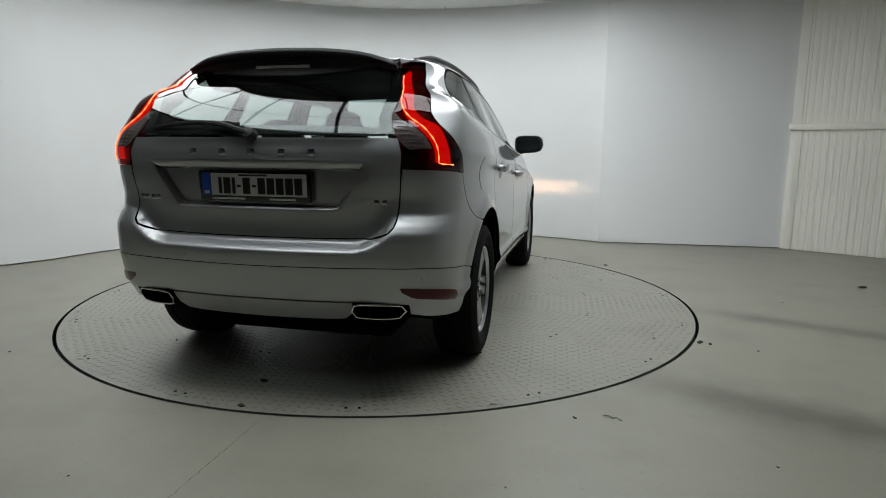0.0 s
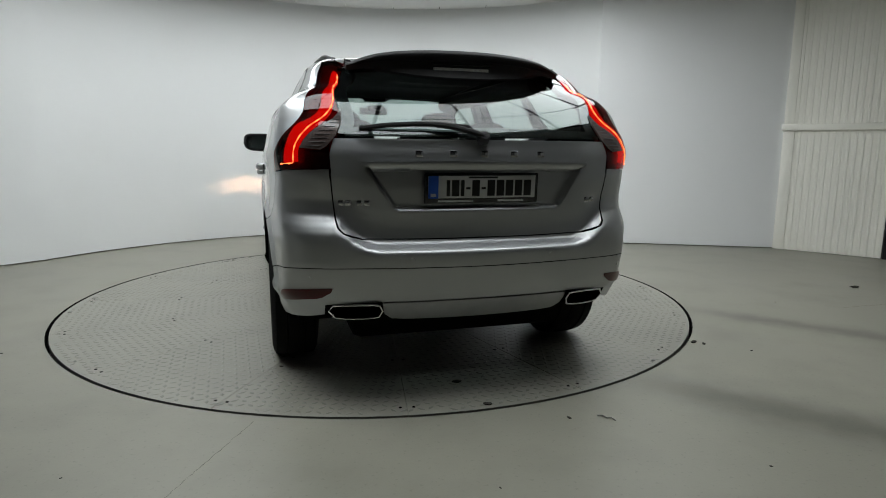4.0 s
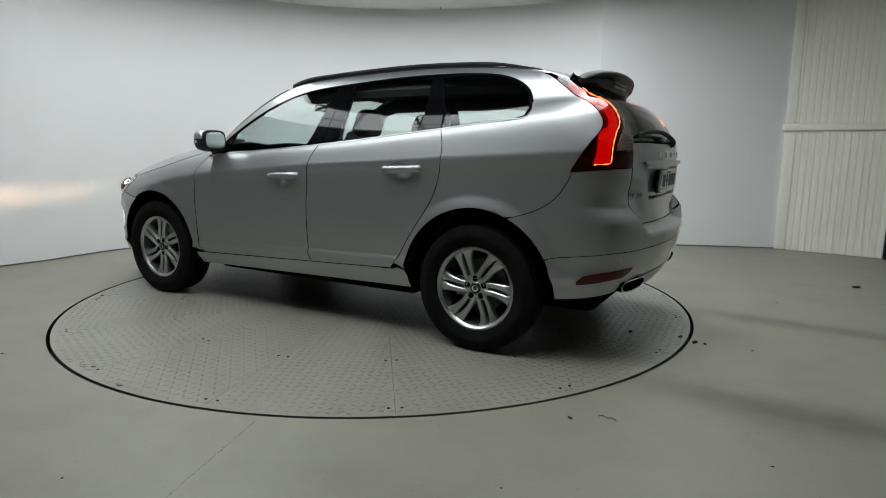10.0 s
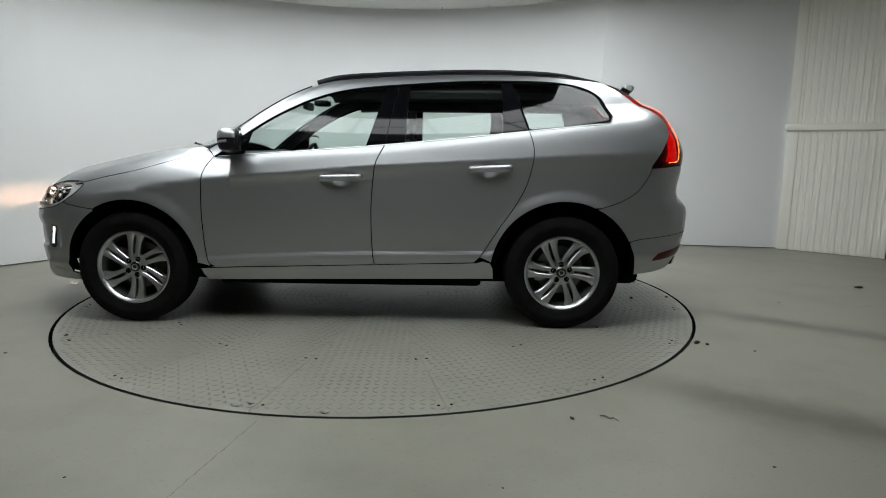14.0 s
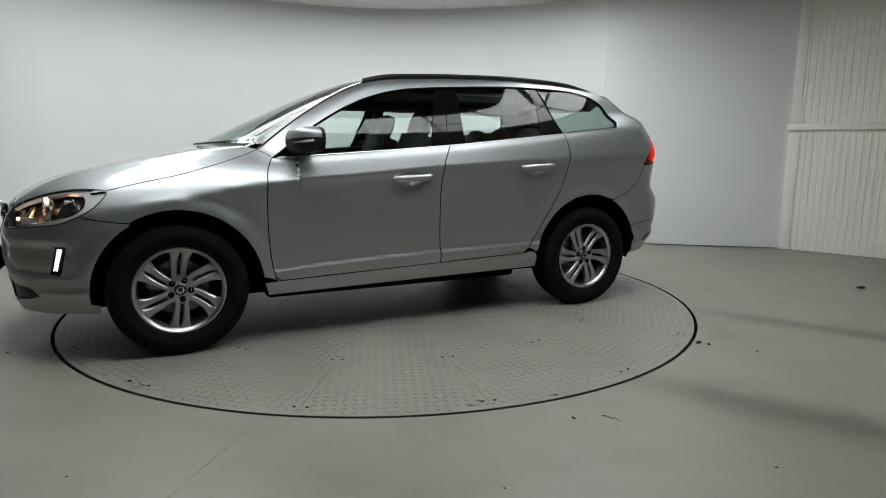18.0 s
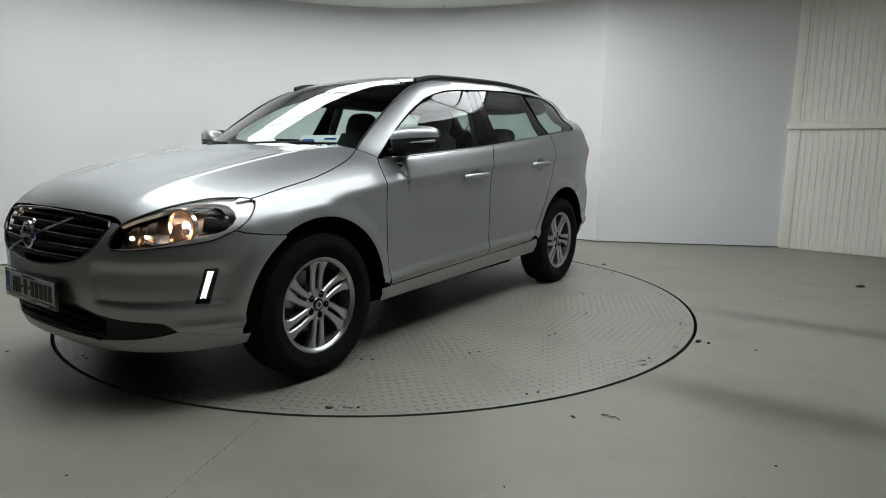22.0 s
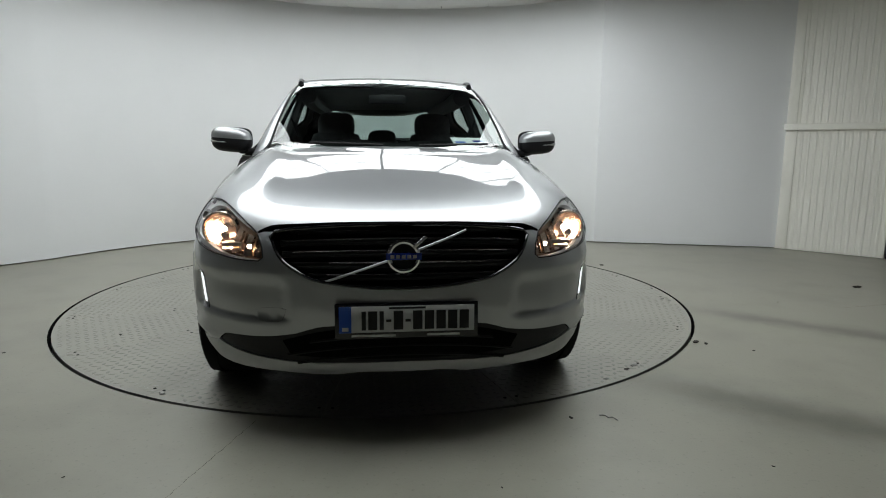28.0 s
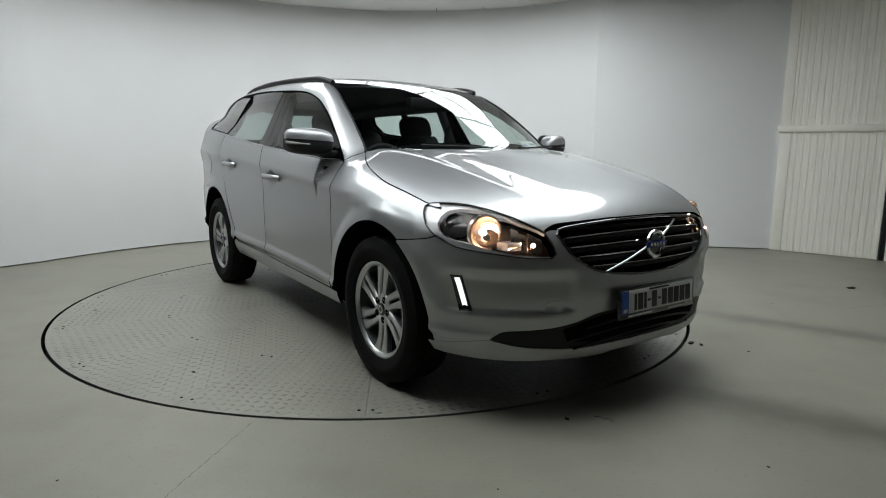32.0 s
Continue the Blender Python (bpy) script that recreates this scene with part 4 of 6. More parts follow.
skin("rear_window", symmetric(path((-2.05, 0, 1.187), (-2.04, 0.2, 1.187), (-2.005, 0.5, 1.187), (-1.975, 0.642, 1.187)) + [p for p in TAIL_IN if p[2] > 1.19] + path((-1.62, 0.585, 1.558), (-1.65, 0.3, 1.583), (-1.655, 0.0, 1.588))), HATCH, DARKGLASS, car, deep=0.004, shade=hatch_reflection)

# the black printed border of the rear window
EDGE_IN = [tuple(p) for p in TAIL_IN if 1.185 < p[2] < 1.54]
for s in (False, True):
    skin("window_border", outline(EDGE_IN, [(p[0], p[1] - 0.06 + 0.02 * (p[2] - 1.19), p[2]) for p in EDGE_IN][::-1]), HATCH, GLOSS, car, proud=-0.004, deep=0.001, gap=0, mirror=s, shade=hatch_reflection)
skin("window_border", symmetric(path((-2.05, 0, 1.188), (-2.04, 0.2, 1.188), (-2.005, 0.5, 1.188), (-1.975, 0.60, 1.188)) + path((-1.95, 0.595, 1.225), (-1.985, 0.5, 1.232), (-2.012, 0.2, 1.236), (-2.02, 0, 1.236))), HATCH, GLOSS, car, proud=-0.006, deep=0.001, gap=0, shade=hatch_reflection)

# inner shells close the gaps between the panels
skin("inner_side", outline([(x, 0.85, 0.29) for x in np.linspace(1.10, -0.74, 20)], [(-0.83, 0.9, 0.55), (-0.98, 0.9, 0.8), (-1.2, 0.9, 0.85), (-1.5, 0.9, 0.80), (-1.7, 0.9, 0.95), (-1.6, 0.85, 1.2)], [(-1.3, 0.8, 1.26), (-0.9, 0.8, 1.215), (0, 0.8, 1.12), (1.0, 0.8, 1.05)], [(1.3, 0.9, 0.98), (1.7, 0.9, 0.86), (1.566, 0.9, 0.81), (1.3, 0.9, 0.74), (1.13, 0.9, 0.5)]), SIDE, UNDER, car, proud=-0.022, gap=0, res=0.06, both=True)
skin("inner_nose", symmetric(path((2.35, 0, 0.85), (2.3, 0.5, 0.8), (2.0, 0.84, 0.86), (1.9, 0.88, 0.76)) + [(2.0, 0.85, 0.5), (2.05, 0.85, 0.26), (2.3, 0.0, 0.25)]), NOSE, UNDER, car, proud=-0.075, gap=0, res=0.06)
skin("inner_tail", symmetric([(-2.0, 0, 1.17), (-1.95, 0.64, 1.17), (-1.6, 0.85, 1.1), (-1.55, 0.88, 0.85), (-1.7, 0.85, 0.55), (-1.75, 0.8, 0.40), (-1.95, 0.0, 0.40)]), TAIL, UNDER, car, proud=-0.045, gap=0, res=0.06)
skin("inner_bonnet", symmetric([(1.3, 0, 1.14), (1.1, 0.70, 1.1), (1.9, 0.82, 0.9), (2.3, 0.5, 0.85), (2.3, 0, 0.85)]), TOP, UNDER, car, proud=-0.03, gap=0, res=0.08)
bm = bmesh.new()
box(bm, -1.80, -0.56, 0.22, 2.1, 0.56, 0.42, 0.05)
box(bm, -0.70, -0.72, 0.225, 1.08, 0.72, 0.40, 0.03)
part("underbody", bm, UNDER, car)

# wheel arch liners
for axle, r in ((FRONT_AXLE, ARCH_F), (REAR_AXLE, ARCH_R)):
    for s in (1, -1):
        bm = bmesh.new()
        rows = []
        for a in np.radians(np.linspace(4 if axle > 0 else -6, 178 if axle > 0 else 186, 40)):
            edge_y = on(SIDE, [(axle + r * math.cos(a), 0.9, AXLE_Z + r * math.sin(a))])[0][1] - 0.006
            rows.append([bm.verts.new((axle + q * math.cos(a), s * y, AXLE_Z + q * math.sin(a))) for q, y in ((r - 0.003, edge_y), (r + 0.004, edge_y - 0.03), (r + 0.03, 0.80), (r + 0.03, 0.55), (0.0, 0.55))])
        for a, b in zip(rows, rows[1:]):
            for k in range(4):
                bm.faces.new((a[k], a[k + 1], b[k + 1], b[k]))
        part("arch_liner", bm, UNDER, car)

# ---- side windows ----
WIN = {
    "front_side_window": (outline(path((0.045, 0.8, 1.158), (0.0, 0.75, 1.31), (-0.07, 0.68, 1.532)), path((-0.07, 0.68, 1.53), (0.0, 0.66, 1.528), (0.17, 0.66, 1.508), (0.336, 0.67, 1.470), (0.525, 0.69, 1.397), (0.68, 0.71, 1.315), (0.80, 0.75, 1.235), (0.815, 0.78, 1.17), (0.82, 0.8, 1.105)), [(x, 0.82, float(belt(x)) + 0.006) for x in np.linspace(0.82, 0.045, 14)]), GLASS),
    "rear_side_window": (outline(path((-0.205, 0.8, 1.18), (-0.212, 0.75, 1.35), (-0.225, 0.68, 1.54)), [(x, 0.66, 1.540 + 0.006 * math.sin((x + 0.2) / -0.6 * 3.1)) for x in np.linspace(-0.225, -0.80, 12)], path((-0.80, 0.66, 1.54), (-0.815, 0.7, 1.42), (-0.81, 0.78, 1.245)), [(x, 0.82, float(belt(x)) + 0.006) for x in np.linspace(-0.81, -0.205, 14)]), GLASS),
    "quarter_window": (outline(path((-0.975, 0.8, 1.258), (-0.93, 0.74, 1.40), (-0.87, 0.67, 1.541)), path((-0.87, 0.67, 1.541), (-1.144, 0.66, 1.537), (-1.29, 0.68, 1.519), (-1.40, 0.7, 1.468), (-1.456, 0.72, 1.405), (-1.48, 0.74, 1.352), (-1.467, 0.75, 1.318), (-1.42, 0.77, 1.303), (-1.25, 0.78, 1.287), (-0.975, 0.8, 1.258))), GLASS),
}
GOES = {"front_side_window": front_door, "rear_side_window": rear_door, "quarter_window": body_side}
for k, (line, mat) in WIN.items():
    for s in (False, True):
        skin(k, snap(line), SLANT, mat, GOES[k][s], proud=-0.003, deep=0.003, gap=0, mirror=s, shade=side_reflection)
for s in (1, -1):
    ring = np.array(on(SLANT, snap(WIN["quarter_window"][0])))
    ring = ring - normals(ring) * 0.0085
    part("window_border", tube([(p[0], p[1] * s, p[2]) for p in ring], 0.0085, 8, closed=True), UNDER, body_side[s < 0])
PILLARS = {
    "mirror_sail": (outline([(1.03, 0.85, 1.084), (0.94, 0.78, 1.15), (0.80, 0.74, 1.25)], path((0.80, 0.75, 1.235), (0.815, 0.78, 1.17), (0.82, 0.8, 1.105)), [(x, 0.83, float(belt(x)) + 0.003) for x in np.linspace(0.82, 1.0, 6)]), front_door),
    "door_pillar": (outline(path((0.045, 0.8, 1.158), (0.0, 0.75, 1.31), (-0.07, 0.68, 1.532)), [(-0.15, 0.66, 1.541)], path((-0.145, 0.68, 1.54), (-0.10, 0.75, 1.32), (-0.078, 0.83, 1.168))), front_door),
    "rear_door_pillar": (outline(path((-0.08, 0.83, 1.168), (-0.102, 0.75, 1.32), (-0.148, 0.68, 1.54)), [(-0.2, 0.66, 1.543)], path((-0.225, 0.68, 1.54), (-0.212, 0.75, 1.35), (-0.205, 0.8, 1.18))), rear_door),
    "window_divider": (outline(path((-0.80, 0.66, 1.545), (-0.815, 0.7, 1.42), (-0.81, 0.78, 1.245)), [(-0.9, 0.83, 1.25)], path((-0.972, 0.8, 1.262), (-0.927, 0.74, 1.40), (-0.867, 0.67, 1.545))), rear_door),
}
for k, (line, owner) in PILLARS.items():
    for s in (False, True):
        skin(k, snap(line), SLANT, PILLARBLACK, owner[s], proud=-0.004, deep=0.01, gap=0.001, mirror=s, shade=side_reflection)
# black frame round the window opening, and the bright strip along the waist
for s in (1, -1):
    q = on(SLANT, WINDOW_TOP)
    n = normals(np.array(q))
    q = [Vector((a[0], a[1] * s, a[2])) - Vector((b[0], b[1] * s, b[2])) * 0.0095 for a, b in zip(q, n)]
    part("window_seal", tube(q[17:], 0.0095, 8), UNDER, body_side[s < 0])
    line = on(SIDE, [(x, 0.8, float(belt(x)) + 0.001) for x in np.linspace(1.0, -1.42, 70)] + path((-1.44, 0.77, 1.300), (-1.480, 0.75, 1.311), (-1.497, 0.74, 1.35), (-1.480, 0.72, 1.39)))
    part("waist_strip", tube([(p[0], p[1] * s, p[2]) for p in line], 0.0042, 6), STRIP, body_side[s < 0], "bright chrome waist strip")

# ---- roof rails, spoiler ----
for s in (1, -1):
    xs = np.linspace(0.40, -1.45, 40)
    foot = on(TOP, [(x, 0.575 + 0.03 * math.sin((0.40 - x) / 1.85 * math.pi) ** 0.5, 1.5) for x in xs])
    pts = [(p[0], p[1] * s, p[2] + 0.002 + 0.016 * min(1, 2.6 * math.sin((0.40 - x) / 1.85 * math.pi))) for x, p in zip(xs, foot)]
    part("roof_rail", tube(pts, [0.0105 + 0.007 * max(0, 1 - i / 5) - 0.0075 * max(0, 1 - (39 - i) / 7) for i in range(40)], 10, flat=1.25), BLACK, car, "black roof rail")
    part("rail_seam", tube([(p[0], p[1] * s, p[2] + 0.001) for p in foot], 0.006, 6), BLACK, car)


def spoiler():
    """A black wing whose top runs on from the roof, with a second tier down to the glass."""
    bm = bmesh.new()
    rows = []
    for y in np.linspace(-0.55, 0.55, 47):
        s = abs(y) / 0.55
        zb = 1.468 + 0.075 * s ** 2.5
        xg = float(hatch_line(zb)) + 0.15 * y * y
        xr = -1.778 + 0.10 * s ** 2.6
        zr = float(on(TOP, [(-1.60, y, 1.5)])[0][2]) + 0.003
        zt = max(zr + 0.003, 1.606 - 0.032 * s ** 2 - 0.045 * s ** 6)
        k = 1 - 0.55 * s ** 4
        f = [(-1.59, zr), (xr + 0.05, zt + 0.001), (xr + 0.014, zt - 0.004), (xr + 0.002, zt - 0.014 * k), (xr, zt - 0.026 * k), (xr + 0.010, zt - 0.042 * k), (xr + 0.034 * k, zt - 0.050 * k), (xr + 0.040 * k, zt - 0.075 * k), (min(xg - 0.012, xr + 0.085), zb + 0.010), (xg + 0.006, zb), (-1.62, zb + 0.02), (-1.59, zr - 0.03)]
        rows.append([bm.verts.new((a, y, b)) for a, b in f])
    n = len(rows[0])
    for a, b in zip(rows, rows[1:]):
        for k in range(n):
            q = bm.faces.new((a[k], a[(k + 1) % n], b[(k + 1) % n], b[k]))
            q.material_index = 1 if k == 0 else 0
    bm.faces.new(rows[0])
    bm.faces.new(rows[-1])
    bmesh.ops.recalc_face_normals(bm, faces=bm.faces)
    return bm


sp = part("spoiler", spoiler(), BLACK, car, "black roof spoiler over the rear window", smooth=50)
sp.data.materials.append(PAINT)
bm = bmesh.new()
box(bm, -1.747, -0.15, 1.536, -1.735, 0.15, 1.546, 0.002)
part("brake_lamp", bm, GLOSS, sp)
# the fin of the roof aerial
z = float(on(TOP, [(-1.12, 0, 1.5)])[0][2])
bm = bmesh.new()
rows = [[bm.verts.new((x + d * 0.01, y, z - 0.005 + h)) for d, y in ((1, -w), (1, w), (-1, 0))] for x, w, h in ((-1.02, 0.012, 0.0), (-1.09, 0.016, 0.02), (-1.14, 0.010, 0.038), (-1.17, 0.004, 0.046))]
low = [[bm.verts.new((x, y, z - 0.008)) for y in (-w, w)] for x, w in ((-1.02, 0.014), (-1.09, 0.026), (-1.14, 0.028), (-1.19, 0.02))]
bmesh.ops.convex_hull(bm, input=bm.verts)
part("roof_aerial", bm, PAINT, car, "small fin aerial", smooth=60)


# ---- wheels ----
def tyre_mesh():
    return lathe([(0.232, -0.085), (0.245, -0.105), (0.30, -0.118), (0.335, -0.112), (0.357, -0.098), (0.364, -0.07), (0.3655, -0.05), (0.358, -0.048), (0.358, -0.040), (0.3658, -0.038), (0.3665, 0.0), (0.3658, 0.038), (0.358, 0.040), (0.358, 0.048), (0.3655, 0.05),
                  (0.364, 0.07), (0.357, 0.098), (0.335, 0.112), (0.318, 0.1145), (0.314, 0.1175), (0.29, 0.118), (0.286, 0.115), (0.258, 0.110), (0.244, 0.102), (0.236, 0.09)], 72)


def tread_mesh():
    bm = bmesh.new()
    for k in range(72):
        a = 2 * math.pi * k / 72
        m = Matrix.Rotation(a, 4, "Y")
        for s in (-1, 1):
            box(bm, 0.343, s * 0.078 - 0.022, -0.009, 0.3578, s * 0.078 + 0.022, 0.009, 0, m @ Matrix.Rotation(radians(7 * s), 4, "X"))
    return bm


def spoke_mesh(side):
    """One of a pair of slim spokes that sweep to the rim."""
    bm = bmesh.new()
    rows = []
    for i, t in enumerate(np.linspace(0, 1, 9)):
        r = 0.055 + t * 0.168
        a = side * math.asin((0.0205 + 0.010 * t) / r) + radians(10 * t)
        w = 0.0135 + 0.006 * t + 0.016 * t ** 6
        top = 0.052 - 0.014 * t + 0.016 * t * t
        c, n = Vector((math.cos(a), 0, math.sin(a))), Vector((-math.sin(a), 0, math.cos(a)))
        rows.append([bm.verts.new(c * r + n * d + Vector((0, h, 0))) for d, h in ((-w, top - 0.035), (-w, top - 0.006), (-w * 0.62, top), (w * 0.62, top), (w, top - 0.006), (w, top - 0.035))])
    for a, b in zip(rows, rows[1:]):
        for k in range(6):
            bm.faces.new((a[k], a[(k + 1) % 6], b[(k + 1) % 6], b[k]))
    bm.faces.new(rows[0])
    bm.faces.new(rows[-1])
    bmesh.ops.recalc_face_normals(bm, faces=bm.faces)
    return bm


TYRE, TREAD = mesh_of("tyre", tyre_mesh(), RUBBER, 40), mesh_of("tread", tread_mesh(), RUBBER, 30)
RIM_RING = mesh_of("rim", lathe([(0.242, 0.088), (0.240, 0.098), (0.232, 0.100), (0.224, 0.094), (0.217, 0.084), (0.219, 0.080)], 72), ALLOY, 35)
HUBFACE = mesh_of("hub", lathe([(0.0, 0.052), (0.031, 0.052), (0.034, 0.049), (0.055, 0.050), (0.078, 0.046), (0.084, 0.036), (0.085, 0.0)], 40), ALLOY, 30)
SPOKES = [mesh_of("spoke", spoke_mesh(s), ALLOY, 30) for s in (-1, 1)]
CAP = mesh_of("centre_cap", lathe([(0.0, 0.057), (0.028, 0.056), (0.032, 0.053), (0.033, 0.049)], 32), GLOSS, 30)
CAPDOT = mesh_of("cap_ring", lathe([(0.013, 0.0575), (0.018, 0.0578), (0.020, 0.057)], 24), CHROME, 30)
BOLT = mesh_of("wheel_bolt", lathe([(0.0, 0.0515), (0.012, 0.052), (0.0170, 0.0516), (0.0178, 0.0495)], 16), UNDER, 30)
DISC = mesh_of("brake_disc", lathe([(0.0, 0.01), (0.075, 0.01), (0.08, -0.02), (0.155, -0.02), (0.157, -0.045), (0.0, -0.045)], 48), BRAKE, 30)
BARREL = mesh_of("rim_back", lathe([(0.0, -0.06), (0.2, -0.06), (0.205, 0.0), (0.2175, 0.08)], 40), TRIMGREY, 30)


def wheel(x, y, turn, spin):
    w = new("wheel")
    w.parent = car
    w["label"] = "black tyre on a silver twin-spoke alloy rim"
    w.matrix_basis = pose(x, y, AXLE_Z + 0.002, 0, 0, turn) @ Matrix.Rotation(radians(spin), 4, "Y")
    part("tyre", TYRE, None, w)
    out = Matrix.Translation((0, 0.026, 0))
    tagged(part("tread", TREAD, None, w), kind="stuff")
    part("rim", RIM_RING, None, w, "silver alloy rim")
    part("hub", HUBFACE, None, w, place=out)
    part("brake_disc", DISC, None, w)
    part("rim_back", BARREL, None, w)
    part("centre_cap", CAP, None, w, place=out)
    part("cap_ring", CAPDOT, None, w, place=out)
    for k in range(6):
        for m in SPOKES:
            part("spoke", m, None, w, place=out @ Matrix.Rotation(radians(-60 * k), 4, "Y"))
    for k in range(5):
        a = radians(72 * k + 90)
        part("wheel_bolt", BOLT, None, w, place=Matrix.Translation((0.054 * math.cos(a), 0.026, 0.054 * math.sin(a))))
    bm = bmesh.new()
    box(bm, 0.085, -0.05, -0.06, 0.165, 0.02, 0.06, 0.012)
    part("brake_caliper", bm, SATIN, w)
    return w


for x in (FRONT_AXLE, REAR_AXLE):
    for s in (1, -1):
        wheel(x, s * 0.805, 0 if s > 0 else 180, -25 if x > 0 else 3)


# ---- head lamps ----
def lamp_line():
    return outline(LAMP_TOP, LAMP_IN, LAMP_LOW, LAMP_OUT)


def disc_lamp(r, depth, n=40):
    """A bowl open towards +x."""
    prof = [(0.30 * r, -depth), (0.55 * r, -depth * 0.8), (0.8 * r, -depth * 0.45), (0.97 * r, 0.0)]
    return lathe(prof, n, "Z")


FACE_X = Matrix.Rotation(radians(90), 4, "Y")
for s in (1, -1):
    lamp = new("headlight")
    lamp.parent = car
    lamp["label"] = "lit halogen head lamp with a warm glow behind clear plastic"
    side = s < 0
    skin("lens", lamp_line(), NOSE, LENS, lamp, deep=0.006, mirror=side, gap=0.002)
    skin("housing", lamp_line(), NOSE, LAMPDARK, lamp, proud=-0.07, deep=0.002, mirror=side, gap=-0.002)
    inner = path((2.380, 0.553, 0.718), (2.30, 0.69, 0.727), (2.20, 0.785, 0.752), (2.12, 0.825, 0.768), (2.05, 0.855, 0.79), (2.005, 0.862, 0.835), (2.015, 0.825, 0.885), (2.07, 0.755, 0.899), (2.16, 0.695, 0.884), (2.30, 0.59, 0.831), (2.343, 0.548, 0.806))
    skin("lamp_trim", outline(LAMP_TOP[::-1], LAMP_OUT[::-1], LAMP_LOW[::-1], inner), NOSE, LAMPTRIM, lamp, "silver light guide round the lamp", proud=-0.011, deep=0.02, mirror=side, gap=0.0015)
    p = [(a[0], a[1] * s, a[2]) for a in on(NOSE, lamp_line())]
    part("lamp_seal", tube(p, 0.003, 6, closed=True), BLACK, lamp)
    big = Vector((2.165, 0.728 * s, 0.803))
    m = Matrix.Translation(big) @ Matrix.Rotation(radians(12 * s), 4, "Z") @ FACE_X
    part("main_reflector", disc_lamp(0.072, 0.05), AMBER, lamp, place=m)
    part("lamp_ring", lathe([(0.067, 0.0), (0.069, 0.016), (0.076, 0.016), (0.078, -0.004)], 40, "Z"), AMBER, lamp, "ring tinted with warm bulb glow", place=m)
    bulb = bmesh.new()
    bmesh.ops.create_uvsphere(bulb, u_segments=16, v_segments=10, radius=0.016)
    part("bulb", bulb, BULB, lamp, place=m @ Matrix.Translation((0.0, 0.0, -0.012)))
    part("bulb_shield", lathe([(0.0, 0.012), (0.012, 0.010), (0.017, 0.002), (0.017, -0.004)], 20, "Z"), LAMPBOWL, lamp, place=m @ Matrix.Translation((0.02, 0.012, 0.0)))
    # the inner cell: upright facets tinted with bulb glow, with a small bulb between them
    for k in range(4):
        u0, u1 = k / 4, (k + 0.9) / 4
        run = [(2.245 + 0.11 * u, 0.655 - 0.10 * u) for u in (u0, u1)]
        lo, hi = [0.732 - 0.008 * u for u in (u0, u1)], [0.842 - 0.045 * u for u in (u0, u1)]
        skin("turn_reflector", outline([(*run[0], lo[0]), (*run[1], lo[1]), (*run[1], hi[1]), (*run[0], hi[0])]), NOSE, AMBER, lamp, proud=(-0.034, -0.05, -0.03, -0.046)[k], deep=0.012, mirror=side, gap=0, res=0.02, dome=-0.008)
    bulb = bmesh.new()
    bmesh.ops.create_uvsphere(bulb, u_segments=12, v_segments=8, radius=0.0085)
    part("bulb", bulb, BULB, lamp, place=Matrix.Translation((2.318, 0.592 * s, 0.757)))
    # the dark bowl at the outer end
    m = Matrix.Translation((2.06, 0.802 * s, 0.838)) @ Matrix.Rotation(radians(38 * s), 4, "Z") @ FACE_X
    part("side_bowl", disc_lamp(0.04, 0.03, 28), CHROME, lamp, "bright bowl at the outer end", place=m)
    skin("side_marker", outline(path((2.07, 0.82, 0.87), (2.03, 0.85, 0.855), (2.03, 0.862, 0.81), (2.09, 0.835, 0.782), (2.13, 0.80, 0.80), (2.12, 0.79, 0.85), closed=True)), NOSE, GLOSS, lamp, proud=-0.025, deep=0.02, mirror=side)
    # the dipped beam: a filament behind a slit
    y0, z0, x0, x1 = s * 0.665, 0.752, 2.225, 2.287
    part("filament", box(bmesh.new(), x0, y0 - 0.02, z0 - 0.004, x0 + 0.003, y0 + 0.02, z0 + 0.004), BEAM, lamp)
    bm = bmesh.new()
    for a in ((x0 - 0.006, y0 - 0.036, z0 - 0.014, x1, y0 - 0.033, z0 + 0.014), (x0 - 0.006, y0 + 0.033, z0 - 0.014, x1, y0 + 0.036, z0 + 0.014), (x0 - 0.006, y0 - 0.036, z0 + 0.014, x1, y0 + 0.036, z0 + 0.016), (x0 - 0.006, y0 - 0.036, z0 - 0.016, x1, y0 + 0.036, z0 - 0.014),
              (x0 - 0.008, y0 - 0.036, z0 - 0.016, x0 - 0.006, y0 + 0.036, z0 + 0.016), (x1 - 0.002, y0 - 0.033, z0 - 0.0005, x1, y0 + 0.033, z0 + 0.014), (x1 - 0.002, y0 - 0.033, z0 - 0.014, x1, y0 + 0.033, z0 - 0.0065)):
        box(bm, *a)
    part("beam_shutter", bm, LAMPBOWL, lamp, smooth=None)
    # day lights
    dl = skin("day_light", outline([(2.139, 0.829, 0.620), (2.112, 0.845, 0.617), (2.148, 0.821, 0.485), (2.172, 0.805, 0.488)]), NOSE, DRL, car, "lit white day running light", proud=0.004, mirror=side, gap=0.003)
    skin("day_light_frame", outline(path((2.148, 0.829, 0.628), (2.096, 0.853, 0.625), (2.134, 0.829, 0.474), (2.184, 0.798, 0.478), closed=True, step=0.2)), NOSE, GLOSS, dl, proud=0.0015, deep=0.006, mirror=side, gap=0)

